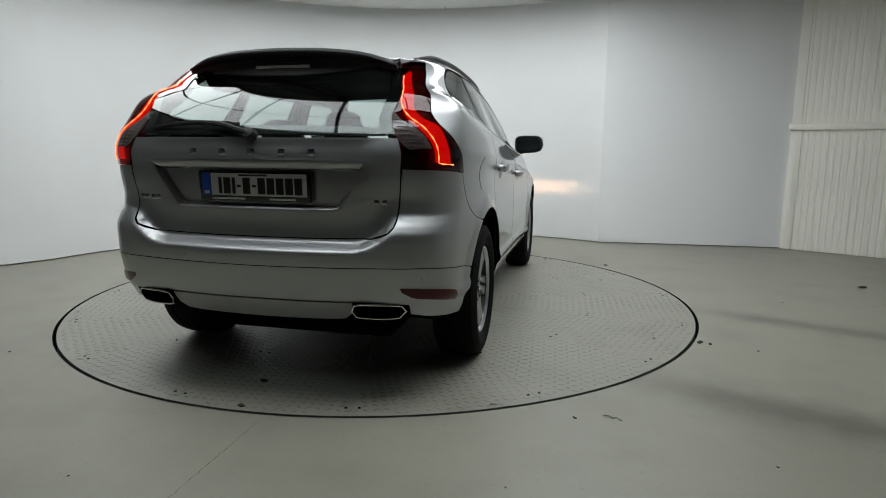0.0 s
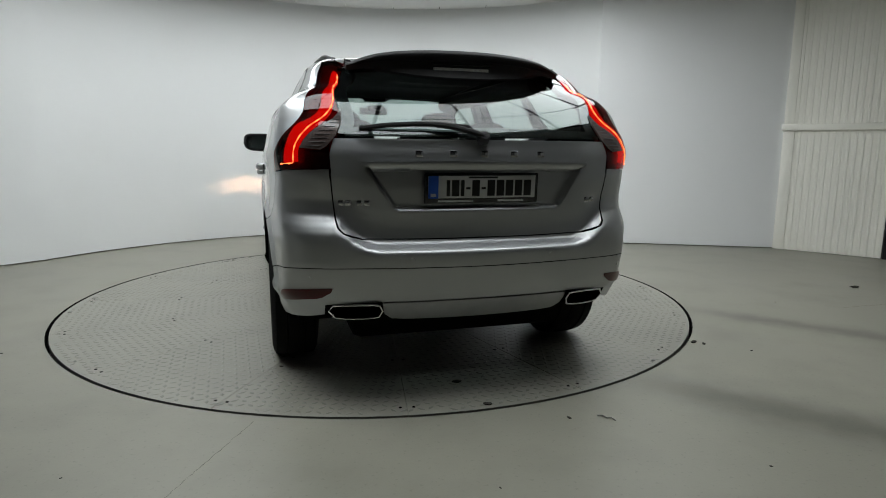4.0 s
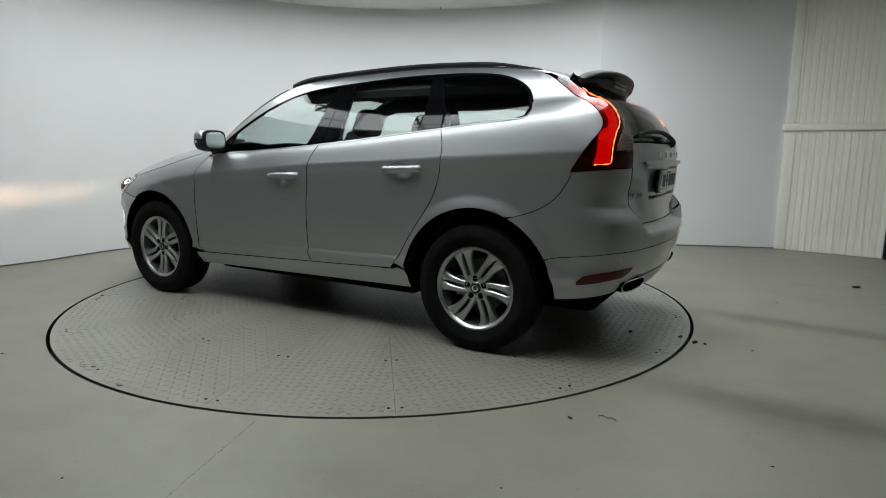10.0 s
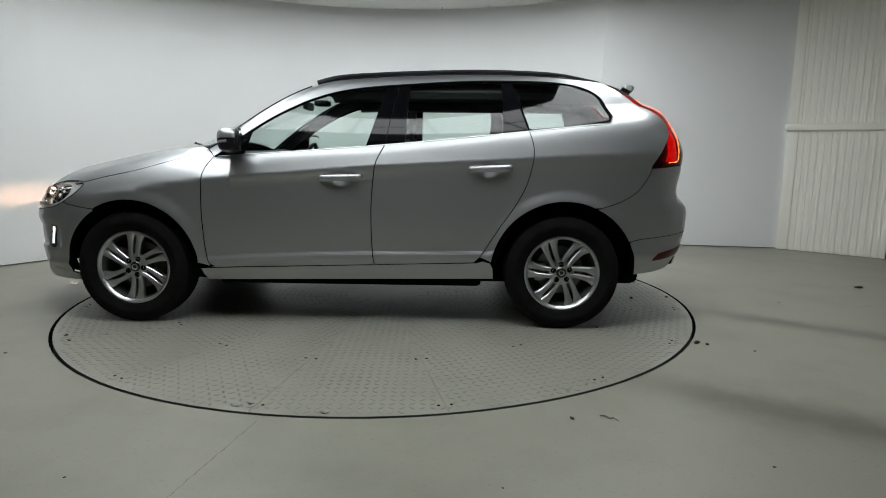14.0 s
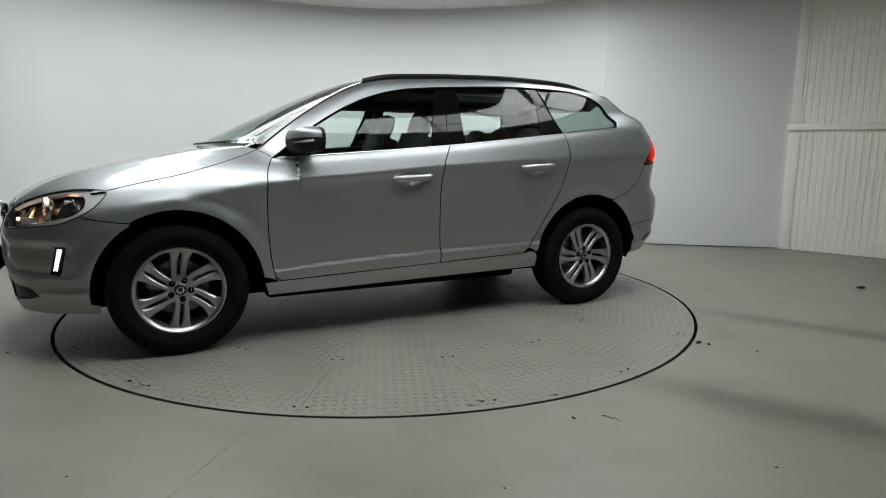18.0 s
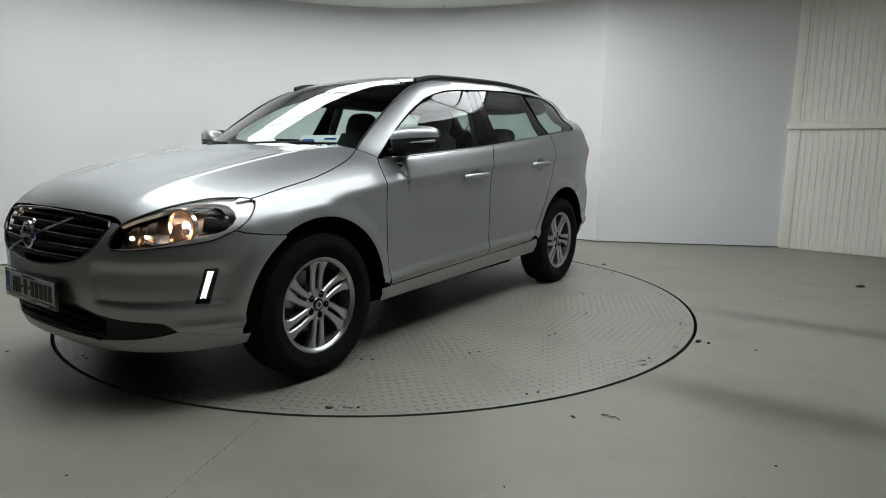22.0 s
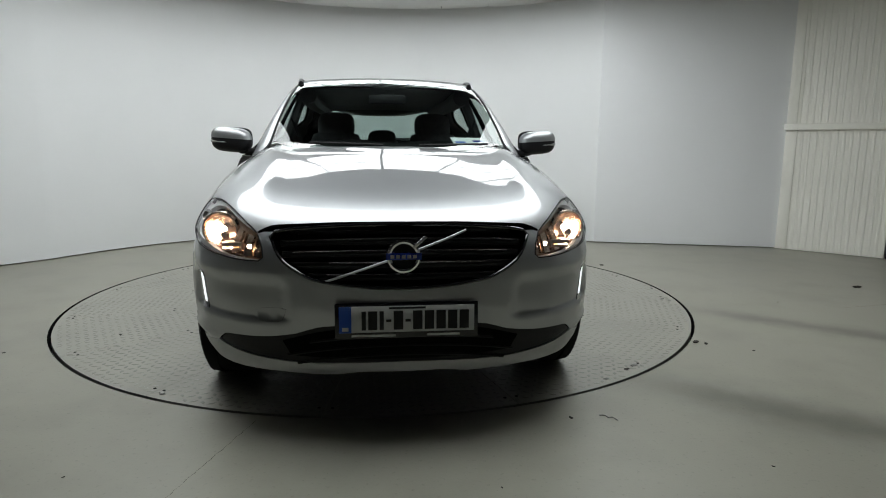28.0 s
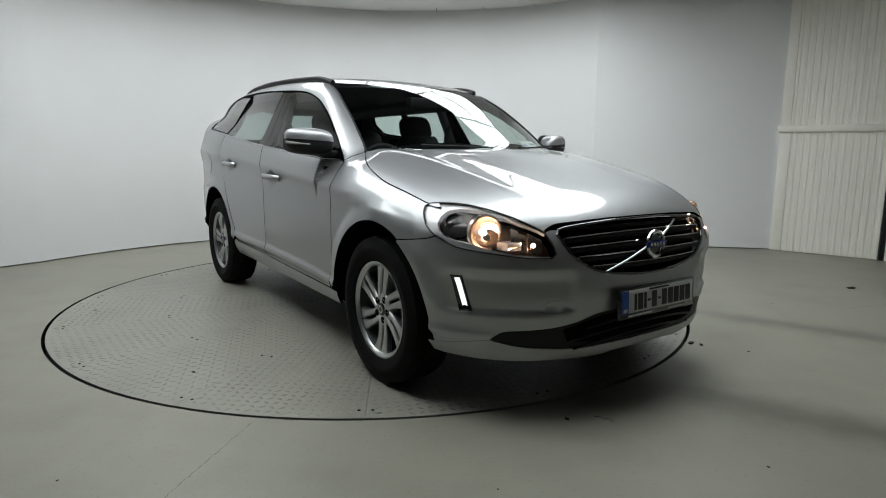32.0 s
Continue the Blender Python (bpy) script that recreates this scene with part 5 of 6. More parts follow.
# ---- grille, badge, plates ----
grille = new("grille")
grille.parent = car
grille["label"] = "black grille with bright slats and a diagonal bar"
skin("grille_back", symmetric(GRILLE), NOSE, UNDER, grille, proud=-0.05, gap=-0.004, deep=0.0)
edge = [tuple(p) for p in on(NOSE, GRILLE)]
edge = edge + mir(edge)[::-1][1:-1]
part("grille_frame", tube([(p[0] - 0.004, p[1], p[2]) for p in edge], 0.007, 8, closed=True), GLOSS, grille)
for z, w in ((0.799, 0.478), (0.756, 0.462), (0.713, 0.428), (0.668, 0.35)):
    line = on(NOSE, [(2.42, y, z - 0.02 * (y / 0.45) ** 2 * (z - 0.64) * 4) for y in np.linspace(-w, w, 41)])
    part("slat", tube([(p[0] - 0.022, p[1], p[2] - 0.012) for p in line], 0.013, 8, flat=1.0), BLACK, grille)
    part("slat_trim", tube([(p[0] - 0.011, p[1], p[2]) for p in line], 0.0028, 6), CHROME, grille)
for z, w in ((0.826, 0.45), (0.779, 0.46), (0.735, 0.43), (0.690, 0.37)):
    line = on(NOSE, [(2.42, y, z - 0.01) for y in np.linspace(-w, w, 21)])
    part("mesh_bar", tube([(p[0] - 0.042, p[1], p[2]) for p in line], 0.009, 6), BLACK, grille)
line = on(NOSE, [(2.45, y, 0.738 + y * 0.335) for y in np.linspace(-0.315, 0.26, 30)])
part("diagonal_bar", tube([(p[0] - 0.004, p[1], p[2]) for p in line], 0.0048, 8), STRIP, grille)
for z, w in ((0.425, 0.36), (0.385, 0.46), (0.345, 0.42)):
    line = on(NOSE, [(2.42, y, z - 0.05 * (y / 0.46) ** 2) for y in np.linspace(-w, w, 25)])
    part("intake_bar", tube([(p[0] - 0.004, p[1], p[2]) for p in line], 0.006, 6), BLACK, car)
skin("intake_mesh", symmetric(path((2.45, 0.0, 0.455), (2.445, 0.22, 0.45), (2.43, 0.33, 0.435), (2.40, 0.47, 0.395)) + path((2.40, 0.44, 0.335), (2.42, 0.2, 0.327), (2.43, 0.0, 0.327))), NOSE, UNDER, car, "dark mesh of the lower intake", proud=-0.0025, gap=0, deep=0.003)
badge = new("badge")
badge.parent = car
badge["label"] = "round chrome badge with a blue bar"
m = Matrix.Translation((2.474, 0, 0.738)) @ Matrix.Rotation(radians(-3), 4, "Y") @ FACE_X @ Matrix.Scale(0.84, 4)
part("badge_ring", lathe([(0.054, 0.0), (0.057, 0.01), (0.066, 0.014), (0.075, 0.009), (0.077, 0.0), (0.066, -0.008)], 48, "Z"), CHROME, badge, place=m)
part("badge_face", lathe([(0.0, 0.0), (0.055, 0.0), (0.055, -0.006)], 40, "Z"), GLOSS, badge, place=m)
part("badge_bar", box(bmesh.new(), 2.478, -0.068, 0.725, 2.487, 0.068, 0.752, 0.003), BADGEBLUE, badge)
for k in range(5):
    part("badge_mark", box(bmesh.new(), 2.487, -0.050 + k * 0.021, 0.732, 2.4885, -0.036 + k * 0.021, 0.745), CHROME, badge)
part("badge_arrow", box(bmesh.new(), -0.006, -0.034, -0.006, 0.006, 0.03, 0.006, 0.002, Matrix.Translation((2.478, 0.062, 0.793)) @ Matrix.Rotation(radians(42), 4, "X")), CHROME, badge)


def number_plate(name, place):
    """A plate in the yz plane facing +x: black surround, white sheet, blue end, and bars where its signs stand."""
    p = new(name)
    p.parent = car
    p.matrix_basis = place
    p["label"] = "white number plate with a blue end in a black surround"
    part("surround", box(bmesh.new(), -0.012, -0.272, -0.068, 0.004, 0.272, 0.068, 0.005), GLOSS, p)
    part("sheet", box(bmesh.new(), 0.004, -0.256, -0.043, 0.0065, 0.256, 0.057, 0.001), PLATEWHITE, p)
    part("blue_end", box(bmesh.new(), 0.0065, -0.256, -0.043, 0.0075, -0.210, 0.057), PLATEBLUE, p)
    part("blue_end_mark", box(bmesh.new(), 0.0075, -0.245, -0.036, 0.008, -0.221, -0.022), PLATEWHITE, p)
    x = -0.172
    for w in (0.016, 0.034, 0.016, 0.02, 0.036, 0.02, 0.036, 0.036, 0.036, 0.036, 0.036):
        low, high = (-0.004, 0.006) if w == 0.02 else (-0.034, 0.038)
        part("sign_bar", box(bmesh.new(), 0.0065, x, low, 0.0078, x + w, high), INK, p)
        x += w + 0.0085
    part("small_bar", box(bmesh.new(), 0.0065, -0.07, 0.045, 0.0075, 0.07, 0.053), INK, p)
    for a, b in ((-0.21, -0.045), (0.075, 0.20)):
        part("surround_bar", box(bmesh.new(), 0.004, a, -0.060, 0.0052, b, -0.052), PLATEWHITE, p)
    return p


number_plate("front_number_plate", pose(2.497, 0.012, 0.496, 0, -3, 0))
number_plate("rear_number_plate", pose(-2.052, -0.005, 0.966, 0, 3, 180))

# ---- tail: lamps, bright bar, marks, wiper, reflectors, exhausts ----
for s in (1, -1):
    side = s < 0
    tl = new("tail_light")
    tl.parent = car
    tl["label"] = "tall curved red tail lamp with a lit strip"
    line = outline(TAIL_OUT, TAIL_LOW, TAIL_IN, TAIL_TOP)
    skin("lens", line, SKEW, REDLENS, tl, proud=0.003, deep=0.02, mirror=side, gap=0.002, dome=0.004)
    skin("lamp_bowl", line, SKEW, REDGLASS, tl, proud=-0.03, deep=0.002, mirror=side, gap=0.0)
    skin("lamp_back", line, SKEW, UNDER, tl, proud=-0.05, deep=-0.038, mirror=side, gap=-0.024, res=0.05)
    led_line = path((-1.70, 0.60, 1.50), (-1.771, 0.603, 1.445), (-1.873, 0.615, 1.361), (-1.906, 0.635, 1.309), (-1.918, 0.679, 1.263), (-1.914, 0.743, 1.22), (-1.913, 0.794, 1.159), (-1.917, 0.816, 1.078), step=0.02)
    led_line = slide(led_line)
    outer = path((-1.854, 0.868, 1.075), (-1.858, 0.861, 1.102), (-1.851, 0.802, 1.224), (-1.887, 0.728, 1.267), (-1.887, 0.682, 1.317), (-1.822, 0.661, 1.396), (-1.66, 0.62, 1.518))
    outer = slide(outer)
    skin("lamp_guide", outline(led_line, outer), SKEW, TAILRED, tl, proud=-0.006, deep=0.02, mirror=side, gap=0.001)
    led = on(SKEW, led_line[2:] + path((-1.90, 0.832, 1.074), (-1.854, 0.868, 1.073), step=0.02))
    q = np.array(led)
    q = q + normals(q) * 0.0075
    part("led_strip", tube([(p[0], p[1] * s, p[2]) for p in q], [0.0038 if i % 2 else 0.0008 for i in range(len(q))], 6), LEDRED, tl, "row of glowing red lamps")
    skin("reverse_lens", outline(path((-1.915, 0.612, 1.31), (-1.935, 0.655, 1.262), (-1.932, 0.72, 1.215), (-1.930, 0.765, 1.17), (-1.932, 0.787, 1.135)), [(-1.978, 0.70, 1.128)], path((-1.981, 0.672, 1.145), (-1.976, 0.636, 1.19), (-1.94, 0.612, 1.265))), SKEW, REVERSE, tl, "clear ribbed reversing lamp", proud=0.0085, deep=0.01, mirror=side, gap=0.001)
    for k in range(9):
        z = 1.145 + 0.016 * k
        yo, yi = float(np.interp(z, (1.13, 1.19, 1.26, 1.31), (0.775, 0.735, 0.655, 0.61))), float(np.interp(z, (1.13, 1.16, 1.2, 1.31), (0.70, 0.66, 0.635, 0.61)))
        if yo - yi > 0.02:
            line = np.array(on(TAIL, [(-1.95, y, z) for y in np.linspace(yi + 0.006, yo - 0.006, 8)]))
            line = line + normals(line) * 0.0095
            part("lens_rib", tube([(p[0], p[1] * s, p[2]) for p in line], 0.0016, 5), TRIMGREY, tl)
    rf = skin("reflector", outline(path((-1.765, 0.86, 0.468), (-1.775, 0.86, 0.446), (-1.93, 0.79, 0.472), (-1.99, 0.71, 0.488), (-2.02, 0.665, 0.535), (-1.93, 0.81, 0.523), (-1.80, 0.86, 0.50), closed=True)), TAIL, REDGLASS, car, "dark red rear reflector", proud=0.004, mirror=side)
    ring = path((-1.978, 0.672, 0.446), (-2.01, 0.57, 0.452), (-2.036, 0.468, 0.450), (-2.03, 0.455, 0.42), (-2.01, 0.468, 0.392), (-1.99, 0.57, 0.385), (-1.965, 0.655, 0.39), (-1.965, 0.685, 0.42), closed=True)
    ring = [(p[0] - 0.012, p[1] * s, p[2]) for p in ring]
    ex = part("exhaust_trim", tube(ring, 0.0045, 8, closed=True), CHROME, car, "chrome exhaust finisher")
    bm = bmesh.new()
    a, b = ([bm.verts.new((p[0] + d, p[1], p[2])) for p in ring] for d in (-0.002, 0.09))
    for i in range(len(ring)):
        j = (i + 1) % len(ring)
        bm.faces.new((a[i], a[j], b[j], b[i]))
    bm.faces.new(b)
    part("exhaust_mouth", bm, UNDER, ex)
    for y, z in ((0.78, 0.575), (0.30, 0.66)):
        p = on(TAIL, [(-2.0, y, z)])[0]
        n = normals(np.array([p]))[0]
        part("parking_sensor", lathe([(0.0, 0.003), (0.010, 0.003), (0.0115, 0.0)], 20, "Z"), SATIN, car, place=Matrix.Translation((p[0], p[1] * s, p[2])) @ Vector((n[0], n[1] * s, n[2])).to_track_quat("Z", "Y").to_matrix().to_4x4())
BAR = path((-2.0, 0.53, 1.082), (-2.05, 0.25, 1.086), (-2.06, 0, 1.086)), path((-2.06, 0, 1.052), (-2.05, 0.25, 1.052), (-2.0, 0.50, 1.052), (-2.0, 0.53, 1.068))
skin("tailgate_bar", symmetric(BAR[0][::-1] + BAR[1][::-1]), TAIL, STRIP, car, "bright chrome bar over the number plate", proud=0.02, deep=0.03, gap=0, dome=0.004, res=0.015)
for y in (0.277, 0.13, -0.005, -0.14, -0.27):
    p = on(TAIL, [(-2.0, y, 1.118)])[0]
    part("tailgate_mark", box(bmesh.new(), p[0] - 0.004, p[1] - 0.017, 1.104, p[0] + 0.002, p[1] + 0.017, 1.132, 0.003), CHROME, car)
for y0, ys in ((0.0, (0.635, 0.60, 0.545, 0.508)), (0.0, (-0.56, -0.60))):
    for y in ys:
        p = on(TAIL, [(-2.0, y, 0.905)])[0]
        part("model_mark", box(bmesh.new(), p[0] - 0.005, p[1] - 0.012, 0.893, p[0] + 0.006, p[1] + 0.012, 0.916, 0.003), CHROME, car)
wiper = new("rear_wiper")
wiper.parent = car
wiper["label"] = "black rear wiper parked across the glass"
part("wiper_cap", lathe([(0.0, 0.03), (0.022, 0.026), (0.03, 0.01), (0.032, -0.01)], 20, "Z"), BLACK, wiper, place=pose(-2.06, 0.0, 1.19, 0, -60, 0))
part("wiper_arm", tube(path_pts([(-2.078, 0.0, 1.197), (-2.07, 0.06, 1.215), (-2.05, 0.16, 1.238), (-2.03, 0.28, 1.248)]), [0.013] * 20 + [0.009] * 5, 8), BLACK, wiper)
part("wiper_blade", tube(path_pts([(-2.045, 0.06, 1.235), (-2.035, 0.25, 1.245), (-2.012, 0.42, 1.238), (-1.985, 0.54, 1.222)]), 0.0075, 6, flat=1.6), BLACK, wiper)
# the dealer's strip under the spoiler shows as a plain pale bar
part("window_strip", box(bmesh.new(), -1.744, -0.14, 1.512, -1.735, 0.14, 1.526, 0.001), PALE, car)

# ---- door furniture ----
for s in (1, -1):
    for x0, z0, owner in ((0.20, 0.957, front_door), (-0.735, 1.021, rear_door)):
        h = new("door_handle")
        h.parent = owner[s < 0]
        h["label"] = "silver pull handle over a hollow"
        yb = float(half_width(np.array(x0 + 0.12), np.array(z0)))
        pts = [(x0 + 0.122, yb - 0.004, z0 - 0.004), (x0 + 0.10, yb + 0.018, z0 - 0.002), (x0 + 0.03, yb + 0.03, z0 + 0.002), (x0 - 0.06, yb + 0.03, z0 + 0.005), (x0 - 0.112, yb + 0.02, z0 + 0.007), (x0 - 0.125, yb - 0.002, z0 + 0.008)]
        part("grip", tube([(p[0], p[1] * s, p[2]) for p in path_pts(pts, 5)], 0.0165, 10, flat=1.25), PAINT, h)
        part("grip_gap", box(bmesh.new(), x0 - 0.0765, s * (yb + 0.016) - 0.0175, z0 - 0.011, x0 - 0.0745, s * (yb + 0.016) + 0.0175, z0 + 0.022), GAP, h)
    # mirrors
    m = new("door_mirror")
    m.parent = front_door[s < 0]
    m["label"] = "silver door mirror with a black foot"

    def pod(lo, hi, grow=1.0):
        bm = bmesh.new()
        rows = []
        for v in np.radians(np.linspace(lo, hi, 16)):
            row = []
            for u in np.radians(np.arange(0, 360, 12)):
                f = lambda q, e: math.copysign(abs(q) ** e, q)
                cx, cy, cz = f(math.cos(v), 0.55) * f(math.cos(u), 0.7), f(math.cos(v), 0.55) * f(math.sin(u), 0.6), f(math.sin(v), 0.7)
                x = 0.865 + 0.088 * grow * cx * (1.0 if cx > 0 else 0.62)
                row.append(bm.verts.new((x - 0.035 * cy, s * (0.948 + 0.124 * grow * cy), 1.182 + 0.074 * grow * cz + 0.008 * cy)))
            rows.append(row)
        for a, b in zip(rows, rows[1:]):
            for k in range(len(a)):
                bm.faces.new((a[k], a[(k + 1) % len(a)], b[(k + 1) % len(a)], b[k]))
        bmesh.ops.recalc_face_normals(bm, faces=bm.faces)
        return bm
    part("mirror_cap", pod(2, 90), PAINT, m, "silver mirror cap", smooth=60)
    part("mirror_foot", pod(-90, 4, 0.985), BLACK, m, smooth=60)
    part("indicator", tube(path_pts([(0.945, s * 0.92, 1.166), (0.93, s * 0.99, 1.169), (0.895, s * 1.05, 1.174), (0.85, s * 1.068, 1.178)]), 0.009, 8), SATIN, m)
    part("stalk", box(bmesh.new(), 0.84, min(s * 0.79, s * 0.90), 1.10, 0.93, max(s * 0.79, s * 0.90), 1.135, 0.012), BLACK, m)
    bm = bmesh.new()
    ring = [bm.verts.new((0.811 - 0.027 * math.copysign(abs(math.cos(u)) ** 0.6, math.cos(u)), s * (0.947 + 0.102 * math.copysign(abs(math.cos(u)) ** 0.6, math.cos(u))), 1.187 + 0.056 * math.copysign(abs(math.sin(u)) ** 0.6, math.sin(u)))) for u in np.radians(np.arange(0, 360, 10))]
    bm.faces.new(ring)
    glass = bmesh.ops.extrude_face_region(bm, geom=bm.faces[:])["geom"]
    bmesh.ops.translate(bm, verts=[v for v in glass if isinstance(v, bmesh.types.BMVert)], vec=(-0.006, 0, 0))
    bz = bmesh.new()
    f = lambda q, e: math.copysign(abs(q) ** e, q)
    ring = [bz.verts.new((0.828 - 0.028 * f(math.cos(u), 0.55), s * (0.947 + 0.118 * f(math.cos(u), 0.55)), 1.187 + 0.070 * f(math.sin(u), 0.55))) for u in np.radians(np.arange(0, 360, 10))]
    bz.faces.new(ring)
    gg = bmesh.ops.extrude_face_region(bz, geom=bz.faces[:])["geom"]
    bmesh.ops.translate(bz, verts=[v for v in gg if isinstance(v, bmesh.types.BMVert)], vec=(-0.016, 0, 0))
    bmesh.ops.recalc_face_normals(bz, faces=bz.faces)
    part("mirror_bezel", bz, BLACK, m)
    part("mirror_glass", bm, CHROME, m, "mirror glass")
skin("fuel_flap", outline(path((-1.38, 0.93, 1.10), (-1.30, 0.93, 1.02), (-1.38, 0.93, 0.93), (-1.46, 0.93, 1.02), closed=True)), SIDE, PAINT, car, proud=0.0015, deep=0.002, mirror=True, gap=0)
skin("tow_cover", outline(path((2.4, -0.44, 0.525), (2.36, -0.53, 0.527), (2.33, -0.575, 0.505), (2.36, -0.545, 0.475), (2.39, -0.46, 0.478), closed=True)), NOSE, PAINT, car, proud=0.001, deep=0.002, gap=0)

# ---- windscreen furniture and the cabin ----
skin("headliner", symmetric([(0.40, 0, 1.57), (0.36, 0.56, 1.55), (-1.58, 0.56, 1.55), (-1.60, 0, 1.58)]), TOP, TRIMGREY, car, proud=-0.045, gap=0, res=0.08, deep=0.0)
for s in (False, True):
    skin("side_lining", outline(PILLAR[::-1], ROOF_SEAM, TAIL_TOP, TAIL_OUT[:12], [(-1.6, 0.8, 1.2), (-1.3, 0.8, 1.2), (-1.0, 0.8, 1.2)], WINDOW_TOP), SLANT, TRIMGREY, car, proud=-0.017, gap=0.006, res=0.05, deep=0.0, mirror=s)
for s in (False, True):
    rear = [tuple(p) for p in WINDOW_TOP if p[0] < -1.15]
    skin("pillar_lining", outline(rear, [(-1.2, 0.60, 1.59), (-1.40, 0.592, 1.58), (-1.60, 0.60, 1.555)], [p for p in TAIL_OUT if p[2] > 1.08], [(-1.5, 0.88, 1.15), (-1.2, 0.87, 1.19)]), SLANT, TRIMGREY, car, proud=-0.022, gap=-0.004, res=0.05, deep=0.002, mirror=s)
skin("screen_band", symmetric(path((0.455, 0, 1.572), (0.452, 0.25, 1.57), (0.435, 0.45, 1.56), (0.40, 0.592, 1.55)) + [(0.46, 0.595, 1.53)] + path((0.47, 0.56, 1.53), (0.50, 0.3, 1.553), (0.51, 0.12, 1.555), (0.56, 0.09, 1.535), (0.565, 0, 1.533))), SCREEN, GLOSS, car, proud=-0.006, gap=0.004, deep=0.002)
skin("screen_foot", symmetric(path((1.41, 0, 1.14), (1.385, 0.25, 1.14), (1.29, 0.48, 1.135), (1.165, 0.66, 1.128)) + path((1.13, 0.665, 1.145), (1.25, 0.47, 1.158), (1.345, 0.25, 1.163), (1.37, 0, 1.163))), SCREEN, GLOSS, car, proud=-0.006, gap=0.003, deep=0.002)
for s in (1, -1):
    p = [(a[0], a[1] * s, a[2]) for a in on(SLANT, PILLAR)]
    part("screen_seal", tube(p[1:], 0.007, 6), BLACK, car)
    # front wipers at rest
    part("wiper", tube(path_pts([(1.39, 0.10 * s + 0.05, 1.158), (1.33, 0.35 * s + 0.05, 1.165), (1.26, 0.5 * s + 0.05, 1.168)]), 0.006, 6), BLACK, car)
part("mirror_inside", box(bmesh.new(), 0.60, -0.12, 1.425, 0.63, 0.12, 1.485, 0.012), BLACK, car, "black rear-view mirror")
part("sensor_box", box(bmesh.new(), 0.45, -0.06, 1.455, 0.56, 0.06, 1.495, 0.012), BLACK, car)
part("paper_disc", box(bmesh.new(), -0.001, -0.115, -0.032, 0.001, 0.115, 0.032, 0.0, Matrix.Translation((1.135, 0.46, 1.185)) @ Matrix.Rotation(radians(25), 4, "Z") @ Matrix.Rotation(radians(-52), 4, "Y")), PAPER, car, "printed paper discs in the windscreen")
for k, (a, b, mat) in enumerate(((-0.10, -0.03, PLATEBLUE), (0.03, 0.10, BADGEBLUE))):
    part("paper_print", box(bmesh.new(), 0.001, a, -0.02 + 0.01 * k, 0.002, b, -0.006 + 0.012 * k, 0.0, Matrix.Translation((1.135, 0.46, 1.185)) @ Matrix.Rotation(radians(25), 4, "Z") @ Matrix.Rotation(radians(-52), 4, "Y")), mat, car)
bm = bmesh.new()
rows = []
for y in np.linspace(-0.72, 0.72, 25):
    k = 1 - 0.3 * (y / 0.72) ** 2
    rows.append([bm.verts.new((a * (0.78 + 0.22 * k), y, b)) for a, b in ((1.34, 1.10), (1.10, 1.115), (0.95, 1.10 + 0.03 * math.exp(-((y + 0.36) / 0.2) ** 2)), (0.86, 1.07), (0.80, 0.95), (0.85, 0.6))])
for a, b in zip(rows, rows[1:]):
    for k in range(5):
        bm.faces.new((a[k], a[k + 1], b[k + 1], b[k]))
part("dashboard", bm, BLACK, car, smooth=60)
wheel_pts = [(0.74 - 0.075 * math.sin(a), -0.365 + 0.185 * math.cos(a), 1.0 + 0.17 * math.sin(a)) for a in np.linspace(0, 2 * math.pi, 33)[:-1]]
sw = part("steering_wheel", tube(wheel_pts, 0.016, 8, closed=True), BLACK, car)
part("wheel_boss", box(bmesh.new(), 0.73, -0.45, 0.95, 0.78, -0.28, 1.04, 0.02), BLACK, sw)


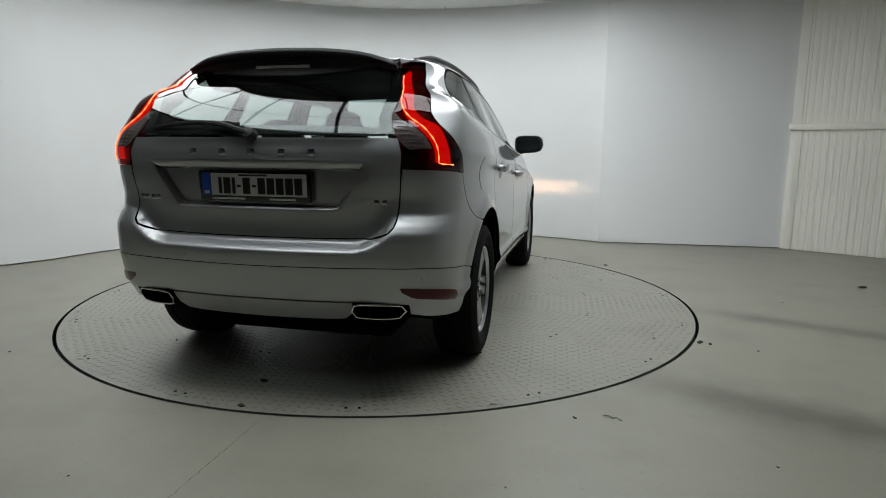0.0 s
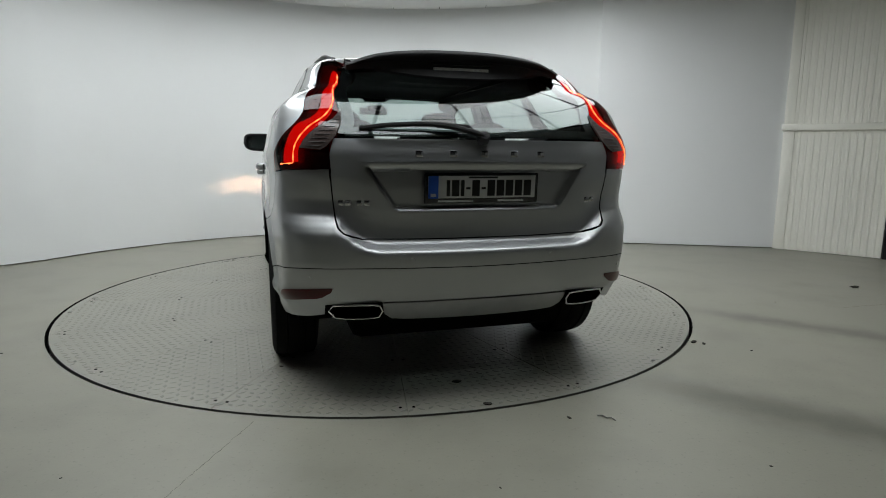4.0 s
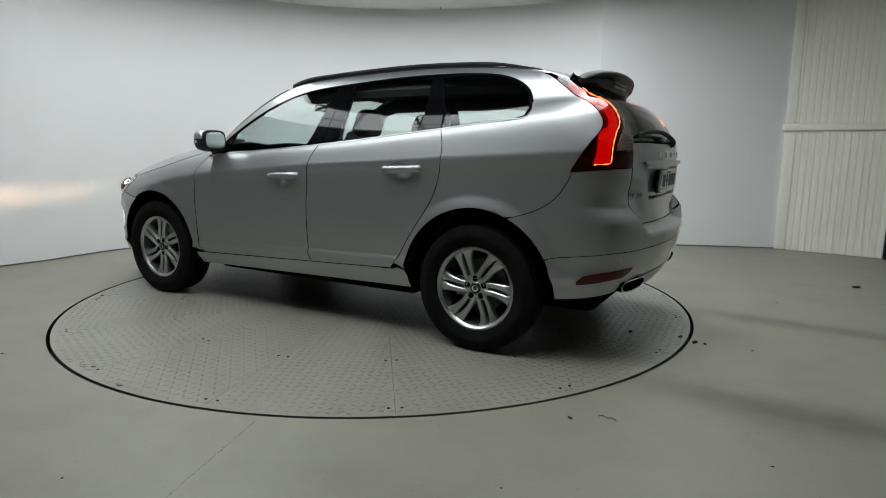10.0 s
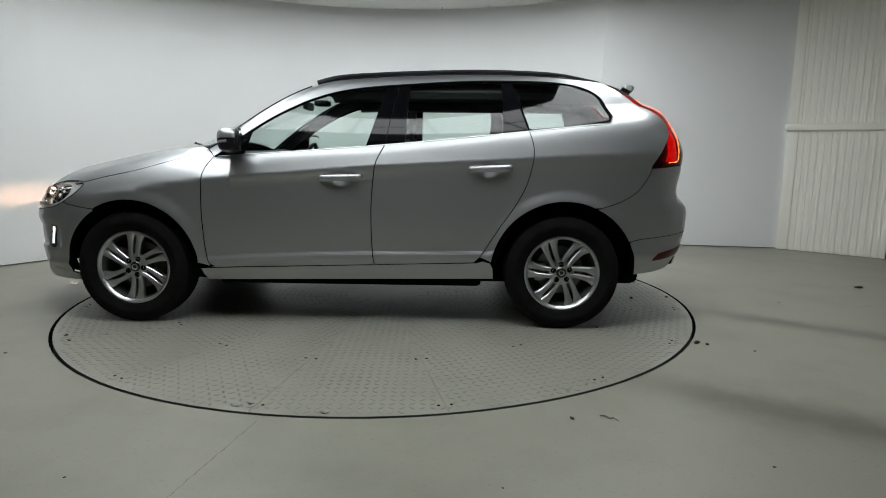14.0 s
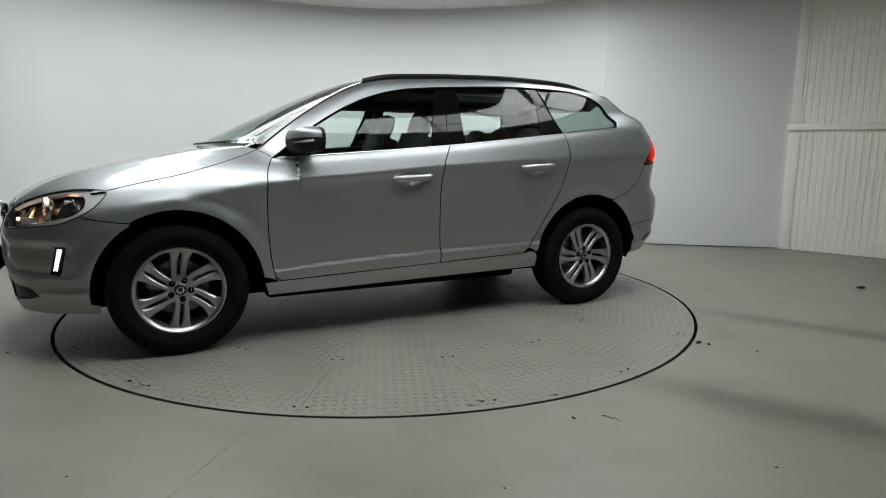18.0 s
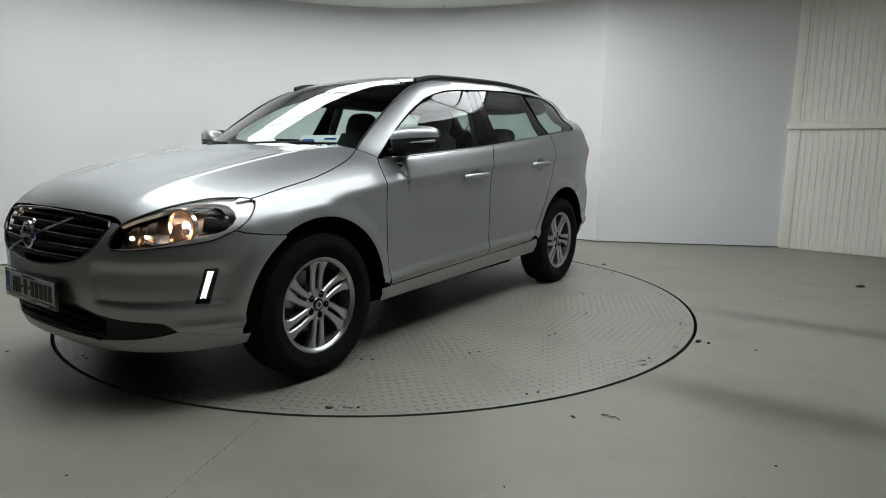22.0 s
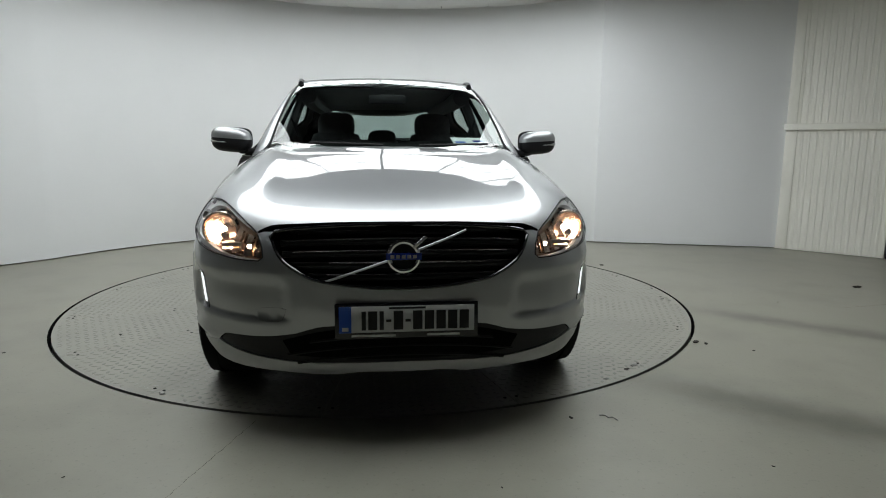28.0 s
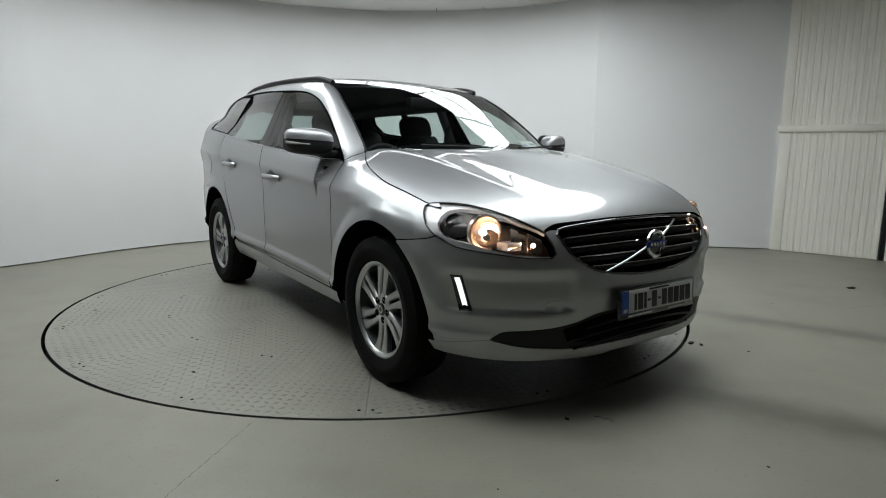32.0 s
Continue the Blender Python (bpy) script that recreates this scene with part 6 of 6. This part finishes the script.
def seat(x, y, w, rear=False):
    st = new("seat")
    st.parent = car
    st["label"] = "dark fabric seat"
    part("cushion", box(bmesh.new(), x - 0.05, y - w, 0.52, x + 0.46, y + w, 0.68, 0.05), CLOTH, st)
    lean = Matrix.Translation((x, y, 0.66)) @ Matrix.Rotation(radians(-20), 4, "Y")
    bm = bmesh.new()
    rows = []
    for t in np.linspace(0, 1, 9):
        ww = w * (0.98 - 0.30 * t ** 3)
        z = 0.60 * t if not rear else 0.56 * t
        rows.append([bm.verts.new((a, b, z)) for a, b in ((-0.07, -ww * 0.9), (0.05, -ww), (0.085, -ww * 0.75), (0.06, 0), (0.085, ww * 0.75), (0.05, ww), (-0.07, ww * 0.9))])
    for a, b in zip(rows, rows[1:]):
        for k in range(7):
            bm.faces.new((a[k], a[(k + 1) % 7], b[(k + 1) % 7], b[k]))
    bm.faces.new(rows[-1])
    bmesh.ops.recalc_face_normals(bm, faces=bm.faces)
    part("backrest", bm, CLOTH, st, smooth=50, place=lean)
    bm = bmesh.new()
    hw = 0.13 if rear else 0.14
    bmesh.ops.create_uvsphere(bm, u_segments=20, v_segments=12, radius=1.0)
    for v in bm.verts:
        q = [math.copysign(abs(c) ** 0.6, c) for c in v.co]
        v.co = Vector((q[0] * 0.05, q[1] * hw, q[2] * 0.105))
    part("headrest", bm, CLOTH, st, smooth=60, place=lean @ Matrix.Translation((0.02, 0, 0.68 if not rear else 0.57)))


seat(0.12, 0.37, 0.25)
seat(0.12, -0.37, 0.25)
for y in (0.42, 0.0, -0.42):
    seat(-0.80, y, 0.21, True)
part("load_cover", box(bmesh.new(), -1.9, -0.62, 1.0, -1.0, 0.62, 1.03, 0.01), BLACK, car)
for s in (1, -1):
    part("roof_side_trim", tube([(x, s * (0.575 - 0.05 * abs(x + 0.55) ** 2), 1.508 - 0.045 * max(0, x + 0.1) ** 2 - 0.02 * max(0, -x - 1.0)) for x in np.linspace(0.30, -1.48, 20)], 0.06, 8), TRIMGREY, car)
    part("inner_pillar", tube([(-0.10, s * 0.76, 1.15), (-0.12, s * 0.70, 1.32), (-0.15, s * 0.62, 1.54)], 0.035, 8), TRIMGREY, car)
    part("seat_belt", tube([(-0.10, s * 0.70, 1.36), (-0.02, s * 0.60, 1.1), (0.06, s * 0.55, 0.8)], 0.018, 6, flat=0.2), BLACK, car)


# ---- what moves ----
def motions():
    spin = [(t, Matrix.Translation(HUB) @ pose(0, 0, 0, 0, 0, a)) for t, a in TURN]
    walk(turntable, [(t, Matrix.Translation(RIM) @ pose(0, 0, 0, 0, 0, a)) for t, a in TURN])
    walk(car, [(t, m @ pose(0, -0.02, 0)) for t, m in spin])


motions()
